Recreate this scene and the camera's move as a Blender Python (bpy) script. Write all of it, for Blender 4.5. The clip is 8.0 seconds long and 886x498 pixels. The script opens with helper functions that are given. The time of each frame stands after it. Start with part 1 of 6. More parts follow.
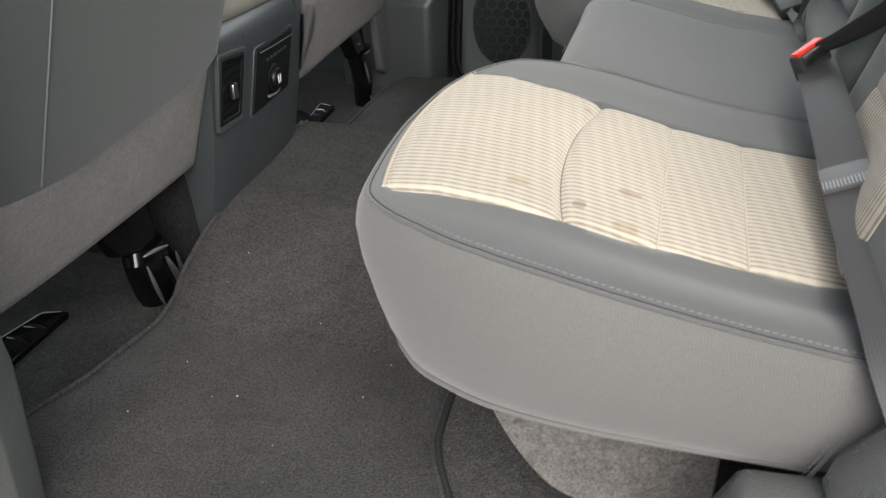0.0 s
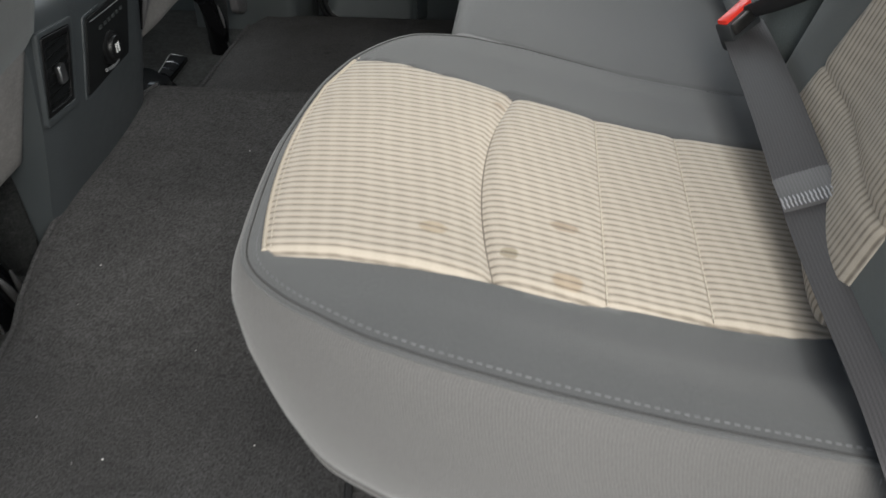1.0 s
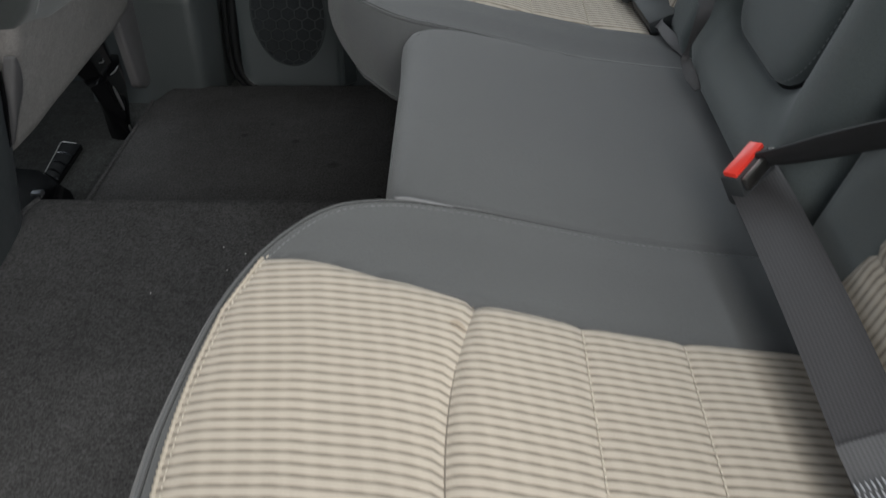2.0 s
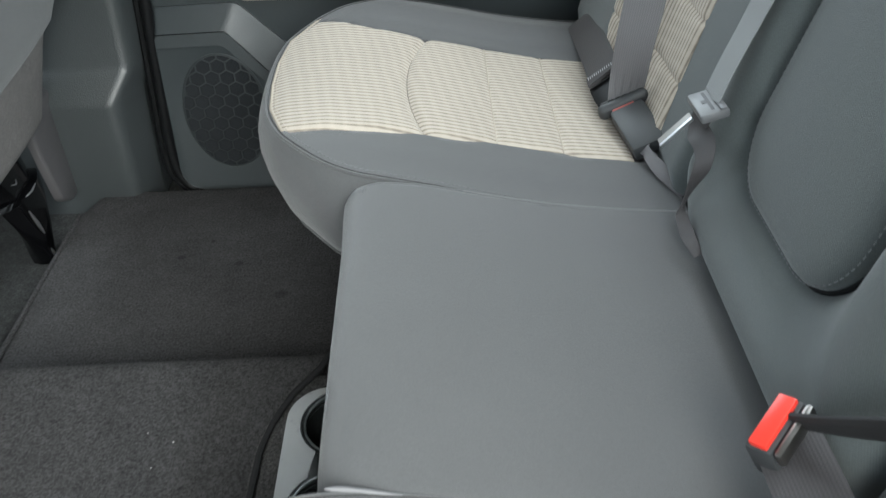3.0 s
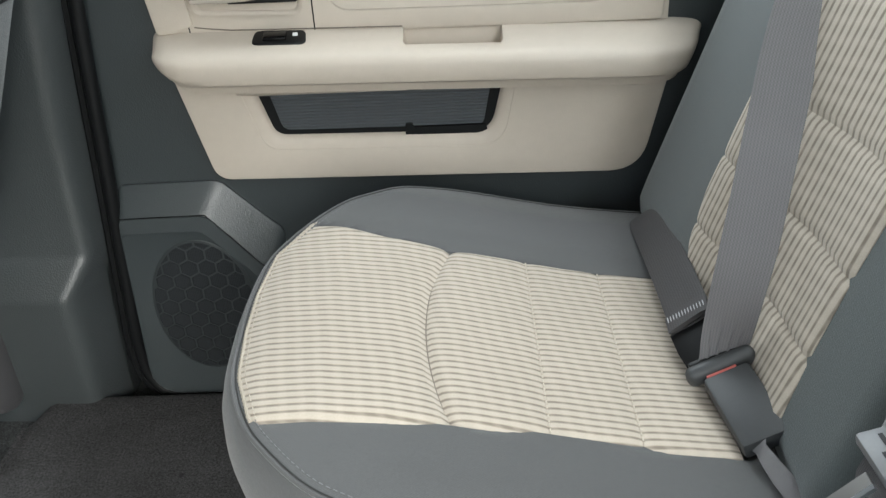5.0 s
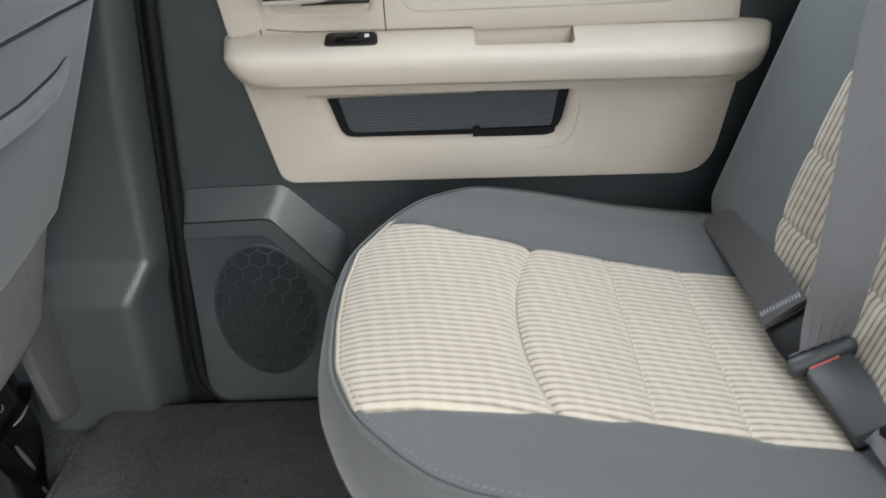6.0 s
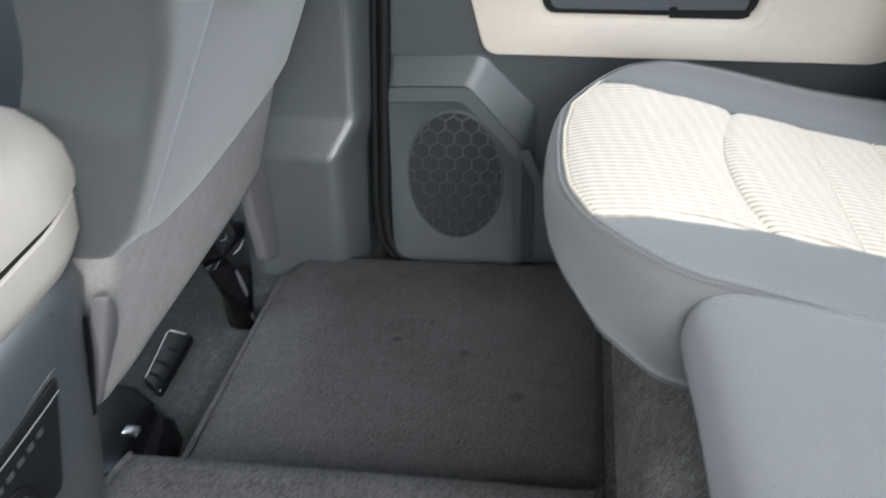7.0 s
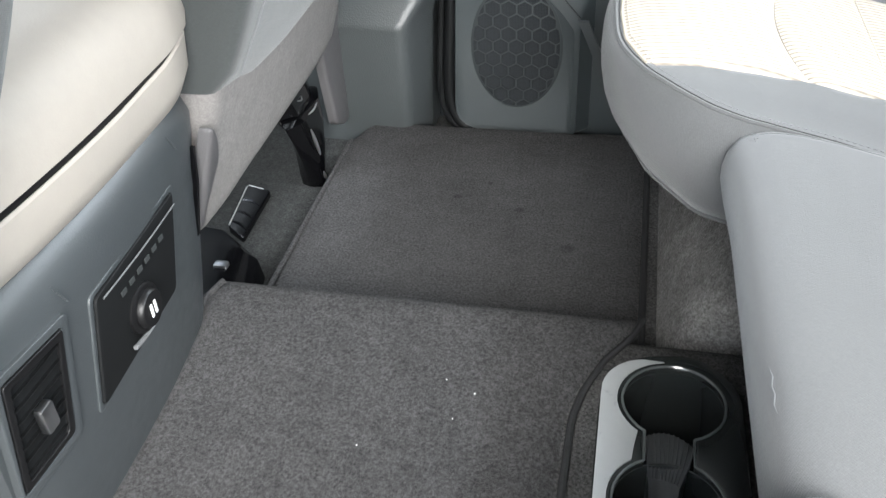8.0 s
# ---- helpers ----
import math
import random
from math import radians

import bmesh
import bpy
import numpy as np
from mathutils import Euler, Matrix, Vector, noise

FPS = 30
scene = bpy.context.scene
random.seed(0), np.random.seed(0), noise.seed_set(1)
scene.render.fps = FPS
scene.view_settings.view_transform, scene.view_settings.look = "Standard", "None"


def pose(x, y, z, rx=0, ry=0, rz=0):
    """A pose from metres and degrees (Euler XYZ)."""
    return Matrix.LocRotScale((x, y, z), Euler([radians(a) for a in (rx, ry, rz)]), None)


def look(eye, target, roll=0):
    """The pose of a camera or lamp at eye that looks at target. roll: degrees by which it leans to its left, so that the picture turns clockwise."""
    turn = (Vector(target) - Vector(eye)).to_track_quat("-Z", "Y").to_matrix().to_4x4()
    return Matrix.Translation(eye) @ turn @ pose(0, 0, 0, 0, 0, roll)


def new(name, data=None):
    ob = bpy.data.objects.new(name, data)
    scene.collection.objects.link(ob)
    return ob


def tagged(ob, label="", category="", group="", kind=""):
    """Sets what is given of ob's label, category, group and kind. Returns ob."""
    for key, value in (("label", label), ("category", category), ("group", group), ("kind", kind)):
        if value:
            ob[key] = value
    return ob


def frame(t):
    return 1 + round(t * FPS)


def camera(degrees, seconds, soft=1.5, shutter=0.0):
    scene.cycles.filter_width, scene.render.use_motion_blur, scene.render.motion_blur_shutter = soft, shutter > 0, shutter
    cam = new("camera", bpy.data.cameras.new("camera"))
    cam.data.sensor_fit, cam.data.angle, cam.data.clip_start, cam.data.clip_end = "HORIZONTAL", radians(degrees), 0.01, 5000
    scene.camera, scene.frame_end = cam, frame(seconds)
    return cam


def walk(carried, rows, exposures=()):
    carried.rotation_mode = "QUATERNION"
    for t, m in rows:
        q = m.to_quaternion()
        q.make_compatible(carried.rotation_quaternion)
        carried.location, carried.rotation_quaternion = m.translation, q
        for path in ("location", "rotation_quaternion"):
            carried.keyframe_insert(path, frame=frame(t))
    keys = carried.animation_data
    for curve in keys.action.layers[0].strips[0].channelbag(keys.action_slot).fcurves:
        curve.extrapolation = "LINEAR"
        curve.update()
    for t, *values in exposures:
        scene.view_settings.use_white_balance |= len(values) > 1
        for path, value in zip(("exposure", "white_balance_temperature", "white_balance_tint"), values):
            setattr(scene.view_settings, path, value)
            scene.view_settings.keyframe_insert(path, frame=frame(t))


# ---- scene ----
cam = camera(52.8, 8.0, soft=1.35, shutter=0.25)
PATH = [
    (0, (0.386, -1.367, 0.719), (-0.092, 0.327, -0.231), -1.3),
    (0.2, (0.351, -1.37, 0.703), (-0.074, 0.32, -0.274), -1.8),
    (0.5, (0.341, -1.331, 0.73), (0.042, 0.329, -0.343), -0.8),
    (1, (0.317, -1.168, 0.748), (0.134, 0.466, -0.392), -0.4),
    (1.5, (0.319, -1.019, 0.779), (0.204, 0.612, -0.374), -0.4),
    (2, (0.291, -0.87, 0.79), (0.235, 0.763, -0.363), -0.9),
    (2.2, (0.278, -0.811, 0.835), (0.244, 0.804, -0.345), -1.7),
    (3.3, (0.334, -0.522, 0.853), (0.305, 1.118, -0.292), -3.4),
    (3.5, (0.338, -0.466, 0.848), (0.297, 1.171, -0.301), -3.9),
    (4, (0.341, -0.349, 0.849), (0.29, 1.302, -0.278), -3.1),
    (4.5, (0.324, -0.267, 0.853), (0.274, 1.421, -0.217), -2.7),
    (4.7, (0.317, -0.241, 0.857), (0.266, 1.467, -0.181), -2.9),
    (5.8, (0.263, -0.244, 0.861), (0.220, 1.522, -0.077), -2.7),
    (6, (0.227, -0.252, 0.829), (0.168, 1.513, -0.109), -3.1),
    (6.5, (0.137, -0.342, 0.785), (0.086, 1.413, -0.174), -0.5),
    (7, (0.106, -0.406, 0.773), (-0.166, 1.291, -0.25), -2.2),
    (7.2, (0.08, -0.447, 0.763), (-0.218, 1.201, -0.328), -2.2),
    (7.5, (0.103, -0.479, 0.77), (-0.26, 1.117, -0.379), -2.7),
    (8, (0.109, -0.529, 0.773), (-0.256, 1.031, -0.423), -2.9),
]
EXPO = [(0.0, 2.31, 6530, 7), (0.5, 2.28, 6530, 7), (1.0, 1.90, 6400, 7), (1.5, 1.60, 6290, 8), (2.0, 1.72, 6250, 7), (2.2, 1.97, 6200, 7), (3.5, 3.17, 6080, 2), (4.5, 2.99, 6300, 4), (6.0, 2.96, 6230, 7), (6.5, 3.14, 6090, 6), (7.0, 3.58, 5980, 8), (7.5, 3.84, 6130, 8), (8.0, 3.94, 6180, 8)]
walk(cam, [(t, look(eye, target, roll)) for t, eye, target, roll in PATH],
     exposures=EXPO)

# ---- light ----
world = bpy.data.worlds.new("sky")
scene.world = world
world.use_nodes = True
wt = world.node_tree
wt.nodes.clear()
sky = wt.nodes.new("ShaderNodeTexSky")
sky.sky_type = "NISHITA"
sky.sun_disc = False
sky.sun_elevation, sky.sun_rotation = radians(36), radians(161)
sky_bg = wt.nodes.new("ShaderNodeBackground")
sky_bg.inputs["Strength"].default_value = 0.055
sky_out = wt.nodes.new("ShaderNodeOutputWorld")
sky_haze = wt.nodes.new("ShaderNodeHueSaturation")
sky_haze.inputs["Saturation"].default_value = 0.45
wt.links.new(sky.outputs[0], sky_haze.inputs["Color"])
wt.links.new(sky_haze.outputs[0], sky_bg.inputs[0])
wt.links.new(sky_bg.outputs[0], sky_out.inputs[0])

sun = new("sun", bpy.data.lights.new("sun", "SUN"))
sun.data.energy, sun.data.angle, sun.data.color = 1.2, radians(48), (1.0, 0.955, 0.885)
sun.matrix_world = look((1.35, -3.85, 2.95), (0.0, 0.0, 0.0))


def opening_light(name, eye, target, sx, sy, power, color):
    """Sky light that comes in through one opening of the cab."""
    lamp = new(name, bpy.data.lights.new(name, "AREA"))
    lamp.data.shape, lamp.data.size, lamp.data.size_y = "RECTANGLE", sx, sy
    lamp.data.energy, lamp.data.color = power, color
    lamp.matrix_world = look(eye, target)
    return lamp


opening_light("far_window_light", (0.25, 0.94, 0.92), (0.1, 0.0, 0.2), 0.75, 0.36, 0.8, (0.92, 0.97, 1.0))
opening_light("windshield_light", (-1.45, 0.0, 1.0), (0.4, 0.0, 0.5), 1.2, 0.3, 2.4, (0.93, 0.97, 1.0))
opening_light("rear_window_light", (0.86, 0.0, 0.98), (0.0, 0.0, 0.2), 1.2, 0.34, 3.3, (0.93, 0.97, 1.0))


# ---- materials ----
def material(name, color, rough=0.6, metal=0.0, spec=0.5, coat=0.0):
    m = bpy.data.materials.new(name)
    m.use_nodes = True
    b = m.node_tree.nodes["Principled BSDF"]
    b.inputs["Base Color"].default_value = (*color, 1)
    b.inputs["Roughness"].default_value = rough
    b.inputs["Metallic"].default_value = metal
    b.inputs["Specular IOR Level"].default_value = spec
    b.inputs["Coat Weight"].default_value = coat
    return m


def node(m, kind, **props):
    n = m.node_tree.nodes.new(kind)
    for key, value in props.items():
        n.inputs[key].default_value = value
    return n


def link(m, a, b):
    m.node_tree.links.new(a, b)


def math_node(m, op, a, b=None, c=None):
    n = m.node_tree.nodes.new("ShaderNodeMath")
    n.operation = op
    for i, v in enumerate((a, b, c)):
        if v is None:
            continue
        if isinstance(v, (int, float)):
            n.inputs[i].default_value = v
        else:
            link(m, v, n.inputs[i])
    return n.outputs[0]


def coords(m):
    n = m.node_tree.nodes.new("ShaderNodeTexCoord")
    return n.outputs["Object"]


def noise_tex(m, scale, detail=4.0, rough=0.6, vec=None):
    n = node(m, "ShaderNodeTexNoise", Scale=scale, Detail=detail, Roughness=rough)
    link(m, vec if vec is not None else coords(m), n.inputs["Vector"])
    return n.outputs["Fac"]


def ramp(m, fac, stops):
    n = m.node_tree.nodes.new("ShaderNodeValToRGB")
    els = n.color_ramp.elements
    while len(els) < len(stops):
        els.new(0.5)
    for el, (p, c) in zip(els, stops):
        el.position, el.color = p, (*c, 1)
    link(m, fac, n.inputs[0])
    return n.outputs[0]


def mix_color(m, fac, a, b, mode="MIX"):
    n = m.node_tree.nodes.new("ShaderNodeMix")
    n.data_type, n.blend_type = "RGBA", mode
    for i, v in ((0, fac), (6, a), (7, b)):
        if isinstance(v, (int, float)):
            n.inputs[i].default_value = v
        elif isinstance(v, tuple):
            n.inputs[i].default_value = (*v, 1)
        else:
            link(m, v, n.inputs[i])
    return n.outputs[2]


def bump(m, height, strength, distance):
    n = node(m, "ShaderNodeBump", Strength=strength, Distance=distance)
    link(m, height, n.inputs["Height"])
    link(m, n.outputs[0], m.node_tree.nodes["Principled BSDF"].inputs["Normal"])


def base(m, color):
    link(m, color, m.node_tree.nodes["Principled BSDF"].inputs["Base Color"])


def varied(name, color, rough, grain, grain_scale, relief, blotch=0.15, blotch_scale=6.0, spec=0.5, coat=0.0, sheen=0.0):
    """A plain surface with fine grain, broad unevenness and relief."""
    m = material(name, color, rough, spec=spec, coat=coat)
    fine = noise_tex(m, grain_scale, 3.0)
    broad = noise_tex(m, blotch_scale, 3.0)
    v = math_node(m, "MULTIPLY_ADD", fine, grain, 1.0 - grain / 2)
    v = math_node(m, "MULTIPLY", v, math_node(m, "MULTIPLY_ADD", broad, blotch, 1.0 - blotch / 2))
    hsv = node(m, "ShaderNodeHueSaturation", Color=(*color, 1))
    link(m, v, hsv.inputs["Value"])
    base(m, hsv.outputs[0])
    bump(m, fine, relief[0], relief[1])
    b = m.node_tree.nodes["Principled BSDF"]
    b.inputs["Sheen Weight"].default_value = sheen
    r = math_node(m, "MULTIPLY_ADD", broad, 0.2, rough - 0.1)
    link(m, r, b.inputs["Roughness"])
    return m


def weave(name, color, pitch, rough=0.85, blotch=0.25, sheen=0.25):
    """Woven seat cloth: two crossed fine waves, uneven wear."""
    m = material(name, color, rough, spec=0.25)
    sep = m.node_tree.nodes.new("ShaderNodeSeparateXYZ")
    link(m, coords(m), sep.inputs[0])
    k = 2 * math.pi / pitch
    a = math_node(m, "SINE", math_node(m, "MULTIPLY", math_node(m, "ADD", sep.outputs[0], sep.outputs[2]), k))
    c = math_node(m, "SINE", math_node(m, "MULTIPLY", math_node(m, "ADD", sep.outputs[1], math_node(m, "MULTIPLY", sep.outputs[2], 0.7)), k))
    w = math_node(m, "MULTIPLY", a, c)
    fine = noise_tex(m, 620, 3.0, 0.7)
    broad = noise_tex(m, 5.0, 4.0)
    v = math_node(m, "MULTIPLY_ADD", w, 0.075, 0.72)
    v = math_node(m, "ADD", v, math_node(m, "MULTIPLY", fine, 0.56))
    v = math_node(m, "MULTIPLY", v, math_node(m, "MULTIPLY_ADD", broad, blotch, 1 - blotch / 2))
    hsv = node(m, "ShaderNodeHueSaturation", Color=(*color, 1))
    link(m, v, hsv.inputs["Value"])
    base(m, hsv.outputs[0])
    h = math_node(m, "ADD", math_node(m, "MULTIPLY", w, 0.15), fine)
    bump(m, h, 0.5, 0.0008)
    m.node_tree.nodes["Principled BSDF"].inputs["Sheen Weight"].default_value = sheen
    return m


def striped(name, axis, stains=(), inner=0.24, dark=0.60):
    """Ribbed beige insert cloth: ribs across, dark broken lines between them."""
    m = material(name, (0.6, 0.54, 0.45), 0.9, spec=0.2)
    co = coords(m)
    wob = node(m, "ShaderNodeTexNoise", Scale=14.0, Detail=2.0)
    link(m, co, wob.inputs["Vector"])
    sep = m.node_tree.nodes.new("ShaderNodeSeparateXYZ")
    link(m, co, sep.inputs[0])
    along, across = (sep.outputs[0], sep.outputs[1]) if axis == "x" else (sep.outputs[2], sep.outputs[1])
    pitch = 0.0088
    p = math_node(m, "DIVIDE", across, pitch)
    p = math_node(m, "ADD", p, math_node(m, "MULTIPLY", wob.outputs["Fac"], 0.12))
    row = math_node(m, "FLOOR", p)
    f = math_node(m, "FRACT", p)
    d = math_node(m, "ABSOLUTE", math_node(m, "SUBTRACT", f, 0.5))
    line = node(m, "ShaderNodeMapRange")
    line.interpolation_type = "SMOOTHSTEP"
    line.inputs["From Min"].default_value, line.inputs["From Max"].default_value = inner, 0.43
    link(m, d, line.inputs["Value"])
    # dashes that shift from row to row
    s = math_node(m, "DIVIDE", along, 0.0165)
    s = math_node(m, "ADD", s, math_node(m, "MULTIPLY", wob.outputs["Fac"], 0.5))
    s = math_node(m, "ADD", s, math_node(m, "MULTIPLY", row, 0.09))
    dash = math_node(m, "PINGPONG", s, 0.5)
    dash_on = node(m, "ShaderNodeMapRange")
    dash_on.inputs["From Min"].default_value, dash_on.inputs["From Max"].default_value = 0.10, 0.32
    link(m, dash, dash_on.inputs["Value"])
    dark_amt = math_node(m, "MULTIPLY", line.outputs[0], math_node(m, "MULTIPLY_ADD", dash_on.outputs[0], 0.16, dark))
    rib = math_node(m, "MULTIPLY_ADD", dash_on.outputs[0], -0.04, 1.02)
    fine = noise_tex(m, 700, 2.0)
    broad = noise_tex(m, 7.0, 3.0)
    rib = math_node(m, "MULTIPLY", rib, math_node(m, "MULTIPLY_ADD", fine, 0.24, 0.88))
    rib = math_node(m, "MULTIPLY", rib, math_node(m, "MULTIPLY_ADD", broad, 0.16, 0.92))
    hsv = node(m, "ShaderNodeHueSaturation", Color=(0.452, 0.396, 0.329, 1))
    link(m, rib, hsv.inputs["Value"])
    col = mix_color(m, dark_amt, hsv.outputs[0], (0.145, 0.120, 0.093))
    for sx, sy, rx, ry, tone, amount in stains:
        dx = math_node(m, "DIVIDE", math_node(m, "SUBTRACT", sep.outputs[0], sx), rx)
        dy = math_node(m, "DIVIDE", math_node(m, "SUBTRACT", sep.outputs[1], sy), ry)
        q = math_node(m, "ADD", math_node(m, "POWER", math_node(m, "ABSOLUTE", dx), 2.5), math_node(m, "POWER", math_node(m, "ABSOLUTE", dy), 2.5))
        q = math_node(m, "ADD", q, math_node(m, "MULTIPLY", math_node(m, "SUBTRACT", noise_tex(m, 160, 3.0), 0.5), 1.2))
        mr = node(m, "ShaderNodeMapRange")
        mr.interpolation_type = "SMOOTHSTEP"
        mr.inputs["From Min"].default_value, mr.inputs["From Max"].default_value = 1.3, 0.5
        link(m, q, mr.inputs["Value"])
        col = mix_color(m, math_node(m, "MULTIPLY", mr.outputs[0], amount * 0.75), col, tone, "MULTIPLY")
    base(m, col)
    h = math_node(m, "SUBTRACT", math_node(m, "MULTIPLY", fine, 0.25), line.outputs[0])
    bump(m, h, 0.4, 0.0012)
    m.node_tree.nodes["Principled BSDF"].inputs["Sheen Weight"].default_value = 0.2
    return m


def carpet_mat(name, color, low=0.35, high=1.75, relief=1.0, mottle=0.6, spots=()):
    m = material(name, color, 0.95, spec=0.05)
    fine = noise_tex(m, 300, 5.0, 0.85)
    mid = noise_tex(m, 85, 4.0, 0.75)
    patch = noise_tex(m, 20, 4.0, 0.7)
    broad = noise_tex(m, 5.5, 5.0, 0.65)
    v = None
    for fac, a, b in ((fine, low, high), (mid, 1 - 0.3 * mottle, 1 + 0.3 * mottle), (patch, 1 - 0.2 * mottle, 1 + 0.2 * mottle), (broad, 1 - 0.35 * mottle, 1 + 0.35 * mottle)):
        n = node(m, "ShaderNodeMapRange")
        n.inputs["From Min"].default_value, n.inputs["From Max"].default_value = 0.36, 0.64
        n.inputs["To Min"].default_value, n.inputs["To Max"].default_value = a, b
        link(m, fac, n.inputs["Value"])
        v = n.outputs[0] if v is None else math_node(m, "MULTIPLY", v, n.outputs[0])
    hsv = node(m, "ShaderNodeHueSaturation", Color=(*color, 1))
    link(m, v, hsv.inputs["Value"])
    col = hsv.outputs[0]
    sep = m.node_tree.nodes.new("ShaderNodeSeparateXYZ")
    link(m, coords(m), sep.inputs[0])
    for sx, sy, r in spots:
        dx, dy = math_node(m, "SUBTRACT", sep.outputs[0], sx), math_node(m, "SUBTRACT", sep.outputs[1], sy)
        q = math_node(m, "SQRT", math_node(m, "ADD", math_node(m, "MULTIPLY", dx, dx), math_node(m, "MULTIPLY", dy, dy)))
        q = math_node(m, "ADD", math_node(m, "DIVIDE", q, r), math_node(m, "MULTIPLY_ADD", mid, 1.6, -0.8))
        mr = node(m, "ShaderNodeMapRange")
        mr.interpolation_type = "SMOOTHSTEP"
        mr.inputs["From Min"].default_value, mr.inputs["From Max"].default_value = 1.3, 0.5
        link(m, q, mr.inputs["Value"])
        col = mix_color(m, math_node(m, "MULTIPLY", mr.outputs[0], 0.6), col, (0.42, 0.42, 0.44), "MULTIPLY")
    base(m, col)
    bump(m, math_node(m, "ADD", fine, math_node(m, "MULTIPLY", mid, 0.6)), relief, 0.004)
    m.node_tree.nodes["Principled BSDF"].inputs["Sheen Weight"].default_value = 0.02
    return m


def grained(name, color, rough, scale=520.0, depth=0.0006, strength=0.35, spec=0.45):
    """Moulded plastic with a leather grain."""
    m = material(name, color, rough, spec=spec)
    vor = node(m, "ShaderNodeTexVoronoi", Scale=scale)
    link(m, coords(m), vor.inputs["Vector"])
    broad = noise_tex(m, 7.0, 4.0)
    scuff = noise_tex(m, 60.0, 5.0, 0.7)
    v = math_node(m, "MULTIPLY_ADD", broad, 0.16, 0.92)
    v = math_node(m, "MULTIPLY", v, math_node(m, "MULTIPLY_ADD", scuff, 0.12, 0.94))
    hsv = node(m, "ShaderNodeHueSaturation", Color=(*color, 1))
    link(m, v, hsv.inputs["Value"])
    base(m, hsv.outputs[0])
    bump(m, vor.outputs["Distance"], strength, depth)
    r = math_node(m, "MULTIPLY_ADD", scuff, 0.18, rough - 0.09)
    link(m, r, m.node_tree.nodes["Principled BSDF"].inputs["Roughness"])
    return m


def webbing(name, color, rough=0.6, spec=0.35):
    """Seat belt webbing: fine ribs along the strap (its mesh u runs across)."""
    m = material(name, color, rough, spec=spec)
    uv = m.node_tree.nodes.new("ShaderNodeUVMap")
    sep = m.node_tree.nodes.new("ShaderNodeSeparateXYZ")
    link(m, uv.outputs[0], sep.inputs[0])
    r = math_node(m, "SINE", math_node(m, "MULTIPLY", sep.outputs[0], 2 * math.pi * 17))
    t = math_node(m, "SINE", math_node(m, "MULTIPLY", sep.outputs[1], 2 * math.pi / 0.0032))
    w = math_node(m, "MULTIPLY", r, math_node(m, "MULTIPLY_ADD", t, 0.6, 0.5))
    fine = noise_tex(m, 800, 2.0)
    v = math_node(m, "MULTIPLY_ADD", w, 0.2, 0.9)
    v = math_node(m, "ADD", v, math_node(m, "MULTIPLY", fine, 0.25))
    hsv = node(m, "ShaderNodeHueSaturation", Color=(*color, 1))
    link(m, v, hsv.inputs["Value"])
    base(m, hsv.outputs[0])
    bump(m, math_node(m, "ADD", w, fine), 0.3, 0.0004)
    return m


M = {}
M["cloth"] = weave("charcoal_seat_cloth", (0.0800, 0.0806, 0.0820), 0.0024)
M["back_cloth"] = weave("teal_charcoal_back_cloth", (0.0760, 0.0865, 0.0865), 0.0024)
# Paler than the top cloth: direct light on the near side, put into colour.
M["lit_side_cloth"] = weave("lit_grey_side_cloth", (0.107, 0.1025, 0.1005), 0.0026)
M["shell_cloth"] = weave("dark_seat_back_cloth", (0.0445, 0.0490, 0.0490), 0.0024, blotch=0.15)

M["insert_near"] = striped("striped_insert_cloth", "x", (
    (0.246, -0.600, 0.011, 0.008, (0.74, 0.64, 0.48), 0.7),
    (0.348, -0.553, 0.012, 0.007, (0.58, 0.48, 0.38), 0.8),
    (0.305, -0.608, 0.007, 0.007, (0.50, 0.47, 0.36), 0.85),
    (0.350, -0.627, 0.012, 0.011, (0.80, 0.66, 0.50), 0.75),
    (0.284, -0.36, 0.006, 0.005, (0.6, 0.5, 0.4), 0.6),
))
M["insert_far"] = striped("striped_insert_cloth_clean", "x")
M["insert_back"] = striped("striped_backrest_cloth", "z", (), 0.22, 0.66)
M["thread"] = material("pale_grey_thread", (0.155, 0.155, 0.16), 0.7)
M["white_thread"] = material("white_thread", (0.42, 0.42, 0.44), 0.6)
M["seam_thread"] = material("grey_seam_thread", (0.15, 0.155, 0.16), 0.7)
M["beige_thread"] = material("beige_thread", (0.50, 0.445, 0.37), 0.85)
M["cord"] = material("beige_piping_cord", (0.40, 0.352, 0.288), 0.85)
M["carpet"] = carpet_mat("charcoal_carpet", (0.0668, 0.0655, 0.0662), 0.38, 1.68, 1.0, 0.32, spots=((-0.131, 0.618, 0.006), (-0.03, 0.594, 0.007), (0.051, 0.507, 0.010), (-0.086, 0.662, 0.004)))
M["trim_cloth"] = carpet_mat("taupe_heather_cloth", (0.210, 0.198, 0.192), 0.82, 1.2, 0.2, 0.2)
M["under_carpet"] = carpet_mat("dark_under_carpet", (0.046, 0.047, 0.046), 0.45, 1.55, mottle=0.6)
# Near black: the dark space below the front seat, put into colour.
M["side_void"] = carpet_mat("black_void_panel", (0.019, 0.020, 0.020))
M["box_carpet"] = carpet_mat("grey_storage_carpet", (0.25, 0.24, 0.235), 0.5, 1.6)
M["flap_carpet"] = carpet_mat("pale_taupe_flap_carpet", (0.160, 0.147, 0.142), 0.55, 1.45, 0.9, 0.6)
M["slate"] = grained("slate_grained_plastic", (0.0385, 0.0455, 0.0485), 0.38, spec=0.65)
M["slate_smooth"] = grained("slate_console_plastic", (0.044, 0.0495, 0.053), 0.36, 650, 0.0004, 0.25, spec=0.6)
